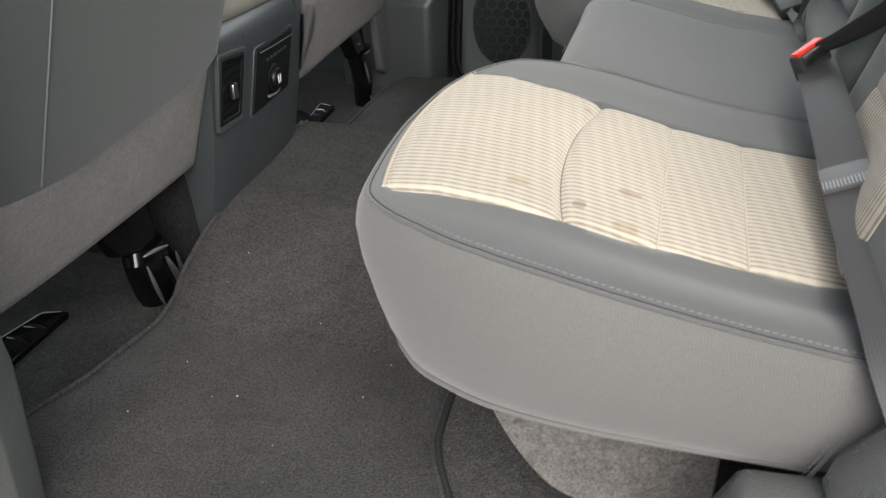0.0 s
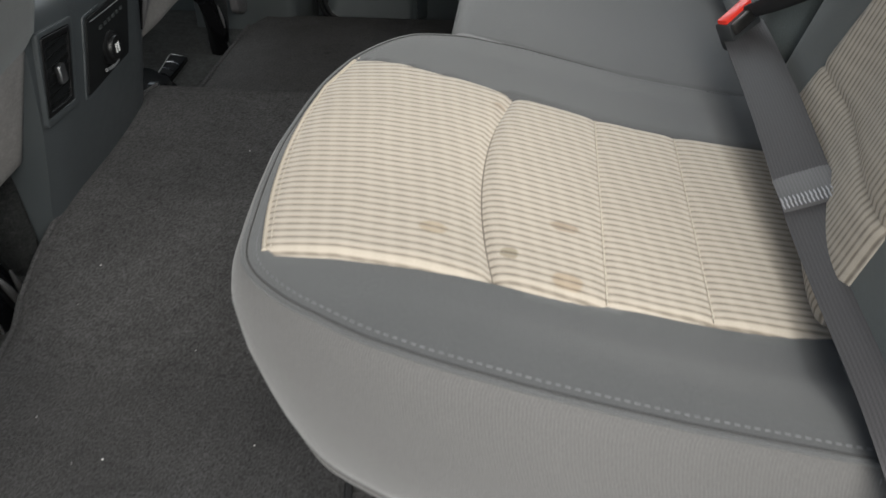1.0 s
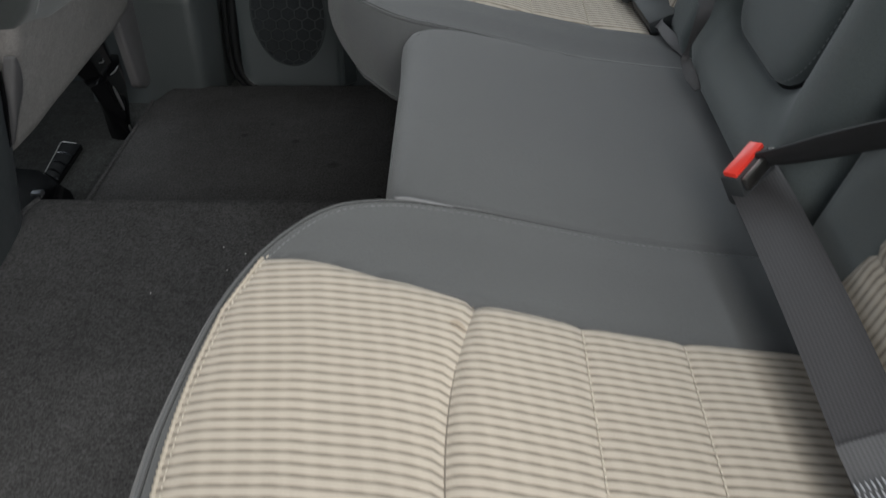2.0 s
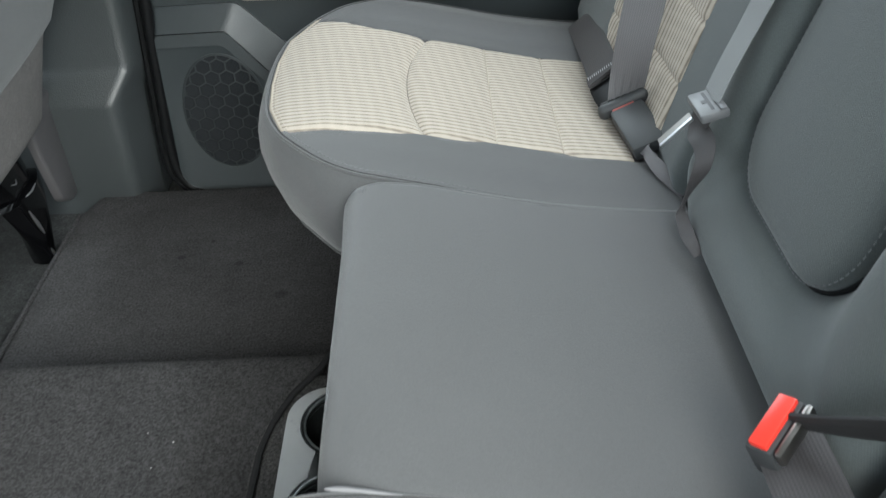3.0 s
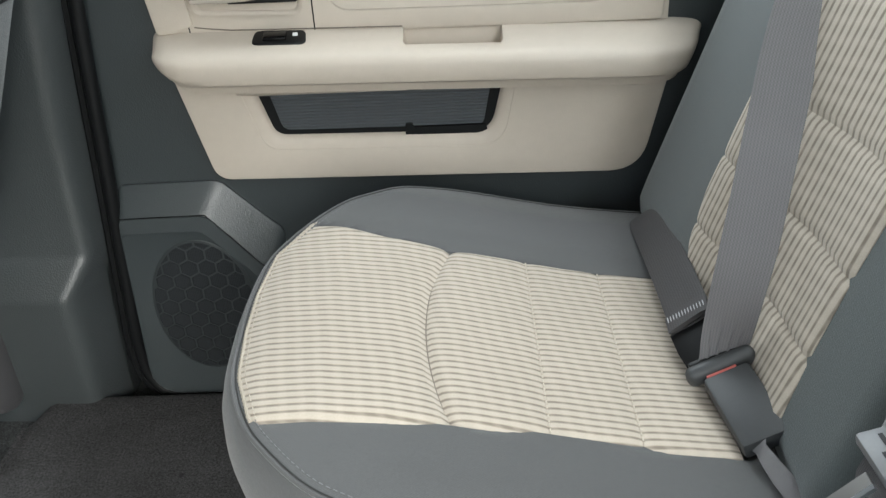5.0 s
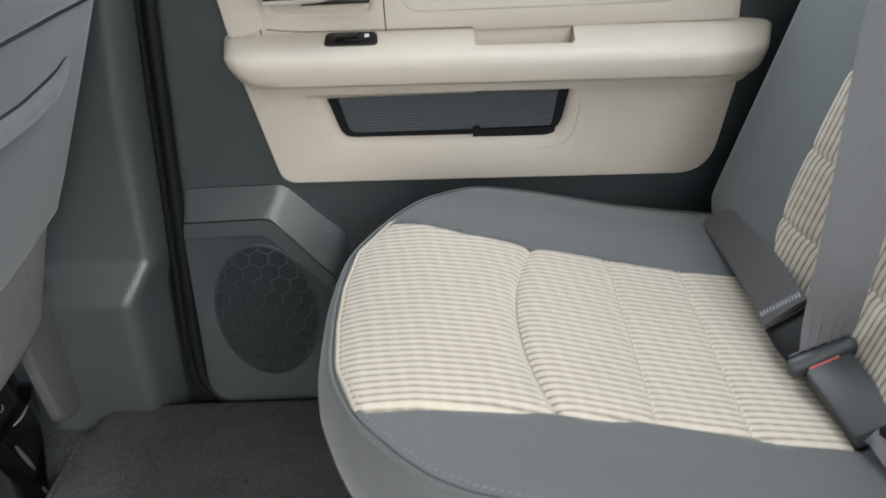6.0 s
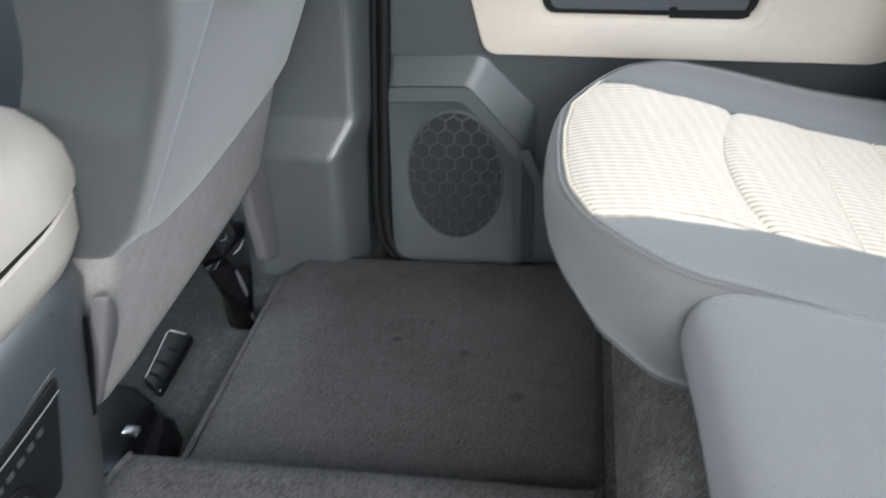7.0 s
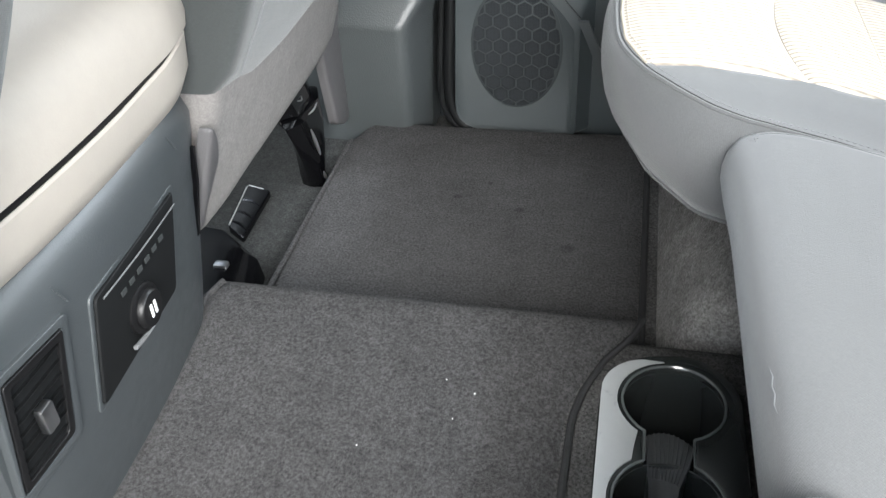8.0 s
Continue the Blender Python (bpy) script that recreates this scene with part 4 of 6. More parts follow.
part("speaker_pod", pod, M["slate"], door, "slate plastic speaker housing", angle=20)

part("ledge_groove", tube([(-0.160, 0.7722, 0.2815), (-0.110, 0.7722, 0.2825), (-0.047, 0.7722, 0.2835), (-0.018, 0.7722, 0.249), (0.007, 0.7722, 0.217), (0.029, 0.7722, 0.191)], 0.0009, 6), M["black_matt"], door, "dark groove along the ledge")

# speaker grille: pressed hexagons in an oval
SPK = (-0.068, 0.139, 0.0725, 0.109)
grille = part("speaker_grille", plate([(SPK[0] + SPK[2] * math.cos(a), SPK[1] + SPK[3] * math.sin(a)) for a in (2 * math.pi * k / 48 for k in range(48))], [], on_door(0.7712), 0.0030, 0.0012),
              M["grille"], door, "oval grille of pressed hexagons")


def clip_oval(poly, cx, cz, rx, rz, n=40):
    """The part of a convex polygon inside an oval."""
    ring = [(cx + rx * math.cos(2 * math.pi * k / n), cz + rz * math.sin(2 * math.pi * k / n)) for k in range(n)]
    for k in range(n):
        (ax_, az_), (bx_, bz_) = ring[k], ring[(k + 1) % n]
        side = lambda p: (bx_ - ax_) * (p[1] - az_) - (bz_ - az_) * (p[0] - ax_)
        out = []
        for i in range(len(poly)):
            p, q = poly[i], poly[(i + 1) % len(poly)]
            sp_, sq_ = side(p), side(q)
            if sp_ >= 0:
                out.append(p)
            if sp_ * sq_ < 0:
                t = sp_ / (sp_ - sq_)
                out.append((p[0] + (q[0] - p[0]) * t, p[1] + (q[1] - p[1]) * t))
        poly = out
        if len(poly) < 3:
            return []
    return poly


pitch = 0.0246
for row in range(-6, 7):
    for col in range(-4, 5):
        cx = SPK[0] + (col + 0.5 * (row % 2)) * pitch
        cz = SPK[1] + row * pitch * 0.866
        cell = clip_oval([(cx + 0.0126 * math.cos(math.pi / 6 + math.pi / 3 * k), cz + 0.0126 * math.sin(math.pi / 6 + math.pi / 3 * k)) for k in range(6)], SPK[0], SPK[1], SPK[2] - 0.004, SPK[3] - 0.004)
        area = abs(sum(p[0] * q[1] - q[0] * p[1] for p, q in zip(cell, cell[1:] + cell[:1]))) / 2 if cell else 0
        if area < 4e-5:
            continue
        mx, mz = sum(p[0] for p in cell) / len(cell), sum(p[1] for p in cell) / len(cell)
        inner = [(mx + (p[0] - mx) * 0.9, mz + (p[1] - mz) * 0.9) for p in cell]
        part("hexagon", loft([[(p[0], 0.7690, p[1]) for p in cell], [(p[0], 0.7674, p[1]) for p in cell], [(p[0], 0.7680, p[1]) for p in inner]]), M["mesh_cell"], grille, smooth=False)

# beige lower panel with the map pocket
def scoop(outer, inner, y_out, y_in, n=5):
    """A soft lip that rolls from a panel's face into an opening."""
    loops = []
    for k in range(n + 1):
        a = math.pi / 2 * k / n
        f, d = 1 - math.cos(a), math.sin(a)
        loops.append([(p[0] + (q[0] - p[0]) * d, y_out + (y_in - y_out) * f, p[1] + (q[1] - p[1]) * d) for p, q in zip(outer, inner)])
    return loft(loops, caps=False)


beige_outer = rounded([(-0.058, 0.475), (-0.024, 0.328), (0.522, 0.319), (0.554, 0.475)], [0.005, 0.02, 0.042, 0.005], 8)
scoop_rim = rounded([(0.016, 0.470), (0.046, 0.369), (0.346, 0.363), (0.366, 0.470)], [0.004, 0.020, 0.034, 0.004], 8)
pocket = rounded([(0.034, 0.468), (0.059, 0.386), (0.331, 0.381), (0.351, 0.468)], [0.004, 0.014, 0.024, 0.004], 8)
part("beige_panel", plate(beige_outer, [scoop_rim], on_door(0.804), 0.016, 0.0012), M["beige"], door, "beige moulded panel with a pocket opening")
gap_path = [p for p in beige_outer if p[1] < 0.47]
part("panel_shadow_gap", tube([(p[0] - 0.0026, 0.7995, p[1] - 0.0012) for p in gap_path[:9]] + [(p[0] + 0.0010, 0.7995, p[1] - 0.0020) for p in gap_path[9:]], 0.0021, 6), M["black_matt"], door, "dark gap round the beige panel")
part("pocket_lip", scoop(scoop_rim, pocket, 0.7885, 0.8005), M["beige"], door, "rounded beige lip", angle=70)
part("pocket_frame", plate(rounded([(0.030, 0.470), (0.056, 0.382), (0.334, 0.377), (0.355, 0.470)], [0.004, 0.014, 0.024, 0.004], 8), [rounded([(0.049, 0.470), (0.068, 0.392), (0.322, 0.388), (0.337, 0.470)], 0.010, 8)], on_door(0.8045), 0.0055), M["black_matt"], door, "black inner frame")
part("pocket_back", rbox(0.04, 0.345, 0.8008, 0.8035, 0.37, 0.475, 0.0), M["slate"], door, "slate ribbed pocket wall", smooth=False)
rib_data = None
for k in range(20):
    z = 0.3865 + k * 0.0042
    if rib_data is None:
        rib = part("pocket_rib", rbox(0.044, 0.338, 0.7992, 0.8015, z, z + 0.0027, 0.0006, 1), M["pocket"], door, smooth=False)
        rib_data, rib_z = rib.data, z
    else:
        rib = new("pocket_rib", rib_data)
        rib.parent = door
        rib.location = Vector((-0.2, -0.84, 0.03)) + Vector((0, 0, z - rib_z))
part("pocket_flap", loft([[(p[0], y, p[1]) for p in rounded([(0.223, 0.380), (0.328, 0.379), (0.326, 0.3905), (0.234, 0.3900), (0.2325, 0.3955), (0.2235, 0.3955)], 0.002, 4)] for y in (0.8015, 0.7945)]), M["black_matt"], door, "black divider strip", smooth=False)
part("pocket_tray", loft([[(x, y, z) for y, z in ((0.803, 0.474), (0.775, 0.474), (0.776, 0.463), (0.788, 0.445), (0.794, 0.4415), (0.803, 0.4415))] for x in (0.018, 0.030, 0.222, 0.229)]), M["beige"], door, "beige underside moulding", angle=30)

# armrest: a long padded shelf with a pull cup
def arm_ring(x, grow, notch=0.0):
    """One cross section of the armrest; its ends lean outwards."""
    zc = 0.497
    pts = [(0.806, 0.455), (0.768, 0.455), (0.764, 0.4705), (0.745, 0.472), (0.738, 0.4755), (0.735, 0.483), (0.7352, 0.497), (0.7375, 0.5035), (0.743, 0.5085), (0.751, 0.512), (0.765, 0.5175 - notch * 0.15), (0.772, 0.5205 - notch), (0.790, 0.527 - notch), (0.806, 0.531 - notch)]
    lean = (0.008 * smooth01((0.05 - x) / 0.12) * -1 + 0.018 * smooth01((x - 0.46) / 0.10))
    lift = 0.016 * smooth01((-0.028 - x) / 0.036)
    return [(x + lean * (z - 0.474) / 0.055, 0.806 + (y - 0.806) * grow, zc + (z - zc) * (0.55 + 0.45 * grow) - 0.018 * x + lift * max(0.0, min(1.0, (0.510 - z) / 0.035))) for y, z in pts]


stations = [(-0.0665, 0.30, 0), (-0.066, 0.52, 0), (-0.0635, 0.70, 0), (-0.057, 0.85, 0), (-0.046, 0.945, 0), (-0.028, 0.985, 0), (0.0, 1, 0), (0.04, 1, 0), (0.12, 1, 0), (0.229, 1, 0), (0.2315, 1, 0.025), (0.344, 1, 0.025), (0.3465, 1, 0),
            (0.44, 1, 0), (0.51, 0.99, 0), (0.536, 0.95, 0), (0.553, 0.84, 0), (0.562, 0.68, 0), (0.567, 0.45, 0), (0.569, 0.22, 0)]
part("armrest", loft([arm_ring(*s) for s in stations]), M["beige"], door, "beige padded armrest with a pull cup", angle=38)
part("armrest_backing", rbox(-0.045, 0.545, 0.7985, 0.8045, 0.455, 0.545, 0.002), M["beige"], door, "beige trim behind the armrest")
sw = part("window_switch", plate(rounded([(0.050, 0.764), (0.052, 0.7905), (0.113, 0.7905), (0.115, 0.764)], 0.008, 5), [], lambda u, v, w: (u, v, 0.5135 + (v - 0.757) * 0.33 - 0.018 * u + w), 0.0035, 0.001), M["black"], door, "black window switch plate")
part("switch_rocker", moved(rbox(-0.014, 0.014, -0.008, 0.008, -0.002, 0.004, 0.002), Matrix.Translation((0.077, 0.7775, 0.5212)) @ Matrix.Rotation(0.32, 4, "X")), M["gloss"], sw, "glossy rocker")
part("switch_icon", moved(rbox(-0.003, 0.003, -0.0028, 0.0028, -0.001, 0.0028, 0.001), Matrix.Translation((0.101, 0.781, 0.5222)) @ Matrix.Rotation(0.32, 4, "X")), M["mark"], sw, "pale window symbol", smooth=False)

# upper trim, handle
part("trim_end", plate(rounded([(-0.0655, 0.5262), (-0.048, 0.5275), (-0.0205, 0.5365), (-0.040, 0.678), (-0.088, 0.678)], 0.004, 4), [], on_door(0.7925), 0.0045, 0.0015), M["beige"], door, "beige end piece of the upper trim")
part("armrest_joint", tube([(x, 0.7913, 0.5292 - 0.018 * x + 0.0045 * smooth01((0.02 - x) / 0.04)) for x in np.linspace(-0.02, 0.228, 12)], 0.0008, 5), M["crease"], door, "thin joint behind the armrest")
trim_rim = rounded([(0.146, 0.548), (0.478, 0.546), (0.492, 0.672), (0.136, 0.672)], [0.024, 0.03, 0.01, 0.01], 7)
trim_floor = rounded([(0.160, 0.562), (0.462, 0.560), (0.474, 0.672), (0.152, 0.672)], [0.018, 0.02, 0.01, 0.01], 7)
part("upper_trim", plate(rounded([(-0.058, 0.520), (0.538, 0.520), (0.542, 0.680), (-0.090, 0.680)], 0.008, 4), [trim_rim], on_door(0.804), 0.012, 0.003), M["beige"], door, "beige upper door trim")
part("trim_lip", scoop(trim_rim, trim_floor, 0.7922, 0.7992, 4), M["beige"], door, "soft edge of the recessed field", angle=70)
part("upper_recess", rbox(0.14, 0.49, 0.7992, 0.803, 0.55, 0.675, 0.0), M["beige"], door, "recessed beige field", smooth=False)
for gx, gz in (((0.1235, 0.1225), (0.524, 0.676)), ((-0.026, -0.040), (0.526, 0.676))):
    part("panel_gap", tube([(gx[0], 0.7922, gz[0]), (gx[1], 0.7922, gz[1])], 0.0009, 6), M["black_matt"], door, "thin dark joint")
bezel_rim = rounded([(-0.018, 0.549), (0.112, 0.545), (0.114, 0.650), (-0.026, 0.650)], 0.012, 6)
bezel_in = rounded([(-0.012, 0.555), (0.106, 0.551), (0.108, 0.650), (-0.020, 0.650)], 0.010, 6)
part("handle_bezel", scoop(bezel_rim, bezel_in, 0.7885, 0.7935, 4), M["beige"], door, "beige handle bezel", angle=70)
part("door_handle", loft([[(x, 0.779 + 0.011 * math.cos(a) * (1 - 0.3 * k), 0.582 + (0.017 - 0.010 * smooth01((x - 0.03) / 0.05)) * math.sin(a) - 0.006 * smooth01((x - 0.03) / 0.05)) for a in (2 * math.pi * q / 14 for q in range(14))]
                               for x, k in ((-0.016, 1), (-0.010, 0.3), (0.02, 0), (0.05, 0), (0.08, 0.1), (0.097, 0.3), (0.104, 1))]), M["chrome"], door, "chrome door handle")
part("handle_cup", rbox(0.030, 0.107, 0.785, 0.7915, 0.563, 0.622, 0.006), M["latch"], door, "grey finger recess")
part("handle_shadow_gap", rbox(0.026, 0.108, 0.781, 0.7905, 0.5625, 0.568, 0.002), M["black"], door, "black handle seat")

door.location, door.scale = DOOR_FIT

# weather strip round the door opening, and the sill
seal_path = spline([(-0.150, 0.88, 0.74), (-0.162, 0.878, 0.599), (-0.175, 0.874, 0.372), (-0.185, 0.870, 0.194), (-0.191, 0.868, 0.060), (-0.178, 0.866, 0.004), (-0.145, 0.864, -0.020), (-0.08, 0.863, -0.024), (0.10, 0.862, -0.024), (0.30, 0.862, -0.024)], 70)
strip = thing("weather_strip", "black rubber weather strip round the far door", "seal", at=(-0.2, 0.78, -0.02))
part("inner_bead", tube(seal_path, 0.0095, 10), M["rubber"], strip)
part("outer_lip", tube([(p.x - 0.017, p.y + 0.010, p.z - 0.005) for p in seal_path], 0.0070, 8), M["rubber"], strip)

# ---- pillars ----
def build_pillar(name, label, sgn, yc, mat):
    """Moulded B pillar trim with a step in it: plan rings going up."""
    ob = thing(name, label, "pillar trim", at=(-0.3, sgn * 0.87, -0.04))
    ob["kind"] = "structure"
    rings = []
    for z, xe, ye, xo in ((-0.045, -0.257, 0.822, -0.228), (0.02, -0.256, 0.821, -0.228), (0.180, -0.252, 0.816, -0.221), (0.192, -0.250, 0.818, -0.220), (0.236, -0.224, 0.846, -0.205),
                          (0.248, -0.221, 0.850, -0.204), (0.43, -0.216, 0.848, -0.195), (0.61, -0.202, 0.845, -0.178), (0.80, -0.19, 0.840, -0.16), (1.16, -0.17, 0.80, -0.14)):
        plan = rounded([(-0.50, ye + 0.012), (xe, ye), (xo, 0.89), (xo, 0.95), (-0.50, 0.95)], [0.004, 0.020, 0.004, 0.004, 0.004], 6)
        rings.append([(p[0], sgn * (p[1] + yc), z) for p in plan])
    part("moulding", loft(rings), M[mat], ob, angle=25)
    return ob


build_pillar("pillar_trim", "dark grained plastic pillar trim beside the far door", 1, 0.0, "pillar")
# near copy takes the paler colour that stands for sunlight
build_pillar("pillar_trim", "grained plastic pillar trim beside the open door, coloured paler for sunlight", -1, -0.067, "near_pillar_lit")

# ---- front seats ----
def seat_back_x(z):
    return -0.366 + 0.31 * (z - 0.15)


def build_front_seat(label, y0, y1, inner):
    """Back of a front seat: taupe skirt below, charcoal shell above, a map pocket."""
    ob = thing("front_seat", label, "car seat", at=(-0.45, (y0 + y1) / 2, 0.12))

    def face(y, z):
        t = (y - y0) / (y1 - y0)
        recline = (0.002 + 0.10 * max(0.0, z - 0.34)) * smooth01((z - 0.30) / 0.12) if inner > 0 else 0.0
        return seat_back_x(z) + recline - (0.004 if (inner < 0) == (t > 0.5) else 0.012) * abs(2 * t - 1) ** 3

    def slab(z_lo, z_hi, off, depth, nz=14, ny=28, grow=0.0):
        rows = []
        for i in range(nz + 1):
            f = i / nz
            ring_f, ring_b = [], []
            for k in range(ny + 1):
                t = 0.5 - 0.5 * math.cos(math.pi * k / ny)
                y = y0 - grow + (y1 - y0 + 2 * grow) * t
                a, b = z_lo(y), z_hi(y)
                z = a + (b - a) * f
                e = min(y - y0, y1 - y) + grow
                rr = 0.014 if inner < 0 and t > 0.5 else 0.016 if inner > 0 and t < 0.5 else 0.03
                q = max(0.0, 1 - e / rr)
                r = rr * (1 - math.sqrt(max(0.0, 1 - q * q)))
                ez = min(z - a, 1.0)
                qz = max(0.0, 1 - ez / 0.012)
                r += 0.012 * (1 - math.sqrt(max(0.0, 1 - qz * qz)))
                x = face(y, z) + off - r
                y += 0.062 * t * smooth01((z - 0.42) / 0.22) if inner < 0 else -0.045 * (1 - t) * smooth01((z - 0.53) / 0.12)
                ring_f.append((x, y, z))
                ring_b.append((x - depth + r, y, z))
            rows.append(ring_f + ring_b[::-1])
        return loft(rows)

    lower = lambda y: 0.145 if inner < 0 else interp(y, (0.243, 0.317, 0.385, 0.535, 0.806), (0.158, 0.158, 0.167, 0.173, 0.177))
    border = lambda y: interp(y, (-0.66, -0.59, -0.5, -0.37, -0.18), (0.300, 0.290, 0.285, 0.295, 0.318)) if inner < 0 else interp(y, (0.233, 0.30, 0.35, 0.45, 0.57, 0.76), (0.358, 0.344, 0.328, 0.320, 0.324, 0.337))
    part("lower_skirt", slab(lower, lambda y: border(y) + 0.015, 0.0, 0.10), M["trim_cloth"], ob, "taupe cloth skirt")
    part("upper_shell", slab(border, lambda y: 0.95, 0.010, 0.12, 26, 28, 0.003), M["shell_cloth"], ob, "charcoal cloth shell")
    # vertical seams and the pocket mouth
    for sy, slope in ((y0 + 0.112, 0.03),) if inner < 0 else ((y0 + 0.028, 0.24),):
        pts = [(face(sy, z) + 0.0115, sy + slope * (z - 0.36), z) for z in np.linspace(border(sy) + 0.016, 0.94, 24)]
        part("seam", tube(pts, 0.0012, 6), M["seam_thread"], ob, "stitched vertical seam")
    if inner > 0:
        mouth = [(y, interp(y, (0.335, 0.43, 0.50, 0.57, 0.64, 0.665, 0.692), (0.584, 0.567, 0.557, 0.554, 0.558, 0.564, 0.577))) for y in np.linspace(0.335, 0.692, 26)]
        roll = [0.3, 0.6, 0.85, 0.95] + [1.0] * 18 + [0.92, 0.78, 0.58, 0.25]
        part("pocket_mouth", tube([(face(y, z) + 0.0110, y, z) for y, z in mouth], 0.0135, 12, None, roll), M["cloth"], ob, "padded pocket edge")
        # black bars draw the shade in the creases beside the roll
        part("pocket_fold_shade", tube([(face(y, z + 0.0125 * r) + 0.0105, y, z + 0.0125 * r) for (y, z), r in zip(mouth, roll)], 0.0022, 6, None, roll), M["black_matt"], ob, "black bar for the shade behind the pocket edge")
        part("pocket_crease_shade", tube([(face(y, z - 0.0125 * r) + 0.0100, y, z - 0.0125 * r) for (y, z), r in list(zip(mouth, roll))[:16]], 0.0014, 6, None, roll[:16]), M["black_matt"], ob, "black bar for the shade under the pocket edge")
        line = [(y, interp(y, (0.30, 0.53, 0.64, 0.78), (0.645, 0.640, 0.637, 0.628))) for y in np.linspace(0.30, 0.775, 24)]
        part("pocket_seam", tube([(face(y, z) + 0.0102, y, z) for y, z in line], 0.0018, 6), M["black_matt"], ob, "sewn seam above the pocket")
        part("upper_pad", tube([(face(y, z + 0.013) + 0.0035, y, z + 0.013) for y, z in line], 0.0115, 10), M["shell_cloth"], ob, "padded edge above the seam")
    return ob


build_front_seat("charcoal front seat back with a taupe skirt, beside the open door", -0.70, -0.165, -0.165)
build_front_seat("charcoal front seat back with a taupe skirt, beside the far door", 0.243, 0.80, 0.243)


def build_bracket(label, x, rows, glints, sweep=0.0):
    """Glossy seat rail cover: a ridged funnel, wide above and narrow at the floor. Rows: height, its two sides, set-back."""
    z0, a0, b0, _ = rows[0]
    ob = thing("seat_bracket", label, "seat bracket", "seat rail covers", at=(x, (a0 + b0) / 2, z0))
    rings = []
    for z, a, b, back in rows:
        w = b - a
        plan = rounded([(-0.035, a + sweep * w), (-0.012, a + 0.4 * sweep * w), (0.010, a + 0.34 * w), (0.006, a + 0.78 * w), (-0.010, b), (-0.035, b)], 0.008, 4)
        rings.append([(x - back + p[0], p[1], z) for p in plan])
    part("cover", loft(rings), M["gloss"], ob, angle=24)
    # thin bright bars laid where the gloss would show highlights
    for r, path in glints:
        part("glint_bar", tube(spline([(x + d, y, z) for d, y, z in path], 14), r, 8, None, [0.25 + 0.75 * math.sin(math.pi * (k + 0.5) / 14) for k in range(14)]), M["rim"], ob, "bright bar in place of a highlight")
    return ob


build_bracket("glossy black funnel-shaped seat rail cover on the carpet", -0.378,
              [(-0.036, 0.660, 0.690, 0.0), (-0.018, 0.648, 0.708, 0.002), (0.02, 0.630, 0.738, 0.004), (0.06, 0.606, 0.766, 0.008), (0.098, 0.584, 0.772, 0.012),
               (0.102, 0.594, 0.762, 0.022), (0.15, 0.560, 0.756, 0.026), (0.21, 0.55, 0.742, 0.03)],
              [(0.0030, [(0.0080, 0.644, 0.088), (0.0095, 0.654, 0.058), (0.0100, 0.664, 0.030)]), (0.0024, [(0.0100, 0.668, -0.004), (0.0100, 0.672, -0.016), (0.0095, 0.680, -0.026)]),
               (0.0018, [(-0.004, 0.672, 0.0985), (-0.001, 0.690, 0.0985), (-0.004, 0.716, 0.098)]), (0.0014, [(-0.016, 0.660, 0.128), (-0.012, 0.672, 0.124), (-0.016, 0.682, 0.127)])], 0.42)
build_bracket("glossy black seat rail cover with bright highlight bars on the carpet", -0.384,
              [(-0.036, -0.318, -0.250, 0.0), (-0.016, -0.326, -0.234, 0.002), (0.02, -0.334, -0.228, 0.004), (0.046, -0.336, -0.238, 0.006), (0.064, -0.326, -0.250, 0.012),
               (0.066, -0.345, -0.238, 0.026), (0.11, -0.365, -0.228, 0.036), (0.17, -0.375, -0.225, 0.05)],
              [(0.0036, [(-0.002, -0.326, 0.046), (0.002, -0.318, 0.004), (0.003, -0.306, -0.034)]), (0.0056, [(0.009, -0.288, 0.044), (0.0105, -0.272, 0.006), (0.010, -0.258, -0.030)]),
               (0.0036, [(0.010, -0.262, 0.040), (0.009, -0.252, 0.004), (0.008, -0.244, -0.026)]), (0.0032, [(-0.008, -0.322, 0.060), (0.0, -0.300, 0.061), (0.002, -0.268, 0.054)])])
foot = thing("rail_foot", "glossy black seat rail foot beside the console", "seat bracket", "seat rail covers", at=(-0.42, 0.34, -0.036))
part("cover", loft([[(-0.52, 0.27, z), (-0.40 - dz, 0.27, z), (-0.366 - dz, 0.335 - dz, z), (-0.384 - dz, 0.42 - dz, z), (-0.45, 0.465 - dz, z), (-0.52, 0.475 - dz, z)] for z, dz in ((-0.036, 0.0), (0.0, 0.004), (0.022, 0.016), (0.03, 0.03))]), M["gloss"], foot, angle=30)


part("bolt", rbox(-0.424, -0.404, 0.352, 0.366, 0.012, 0.0345, 0.003), M["steel"], foot, "bright bolt edge")


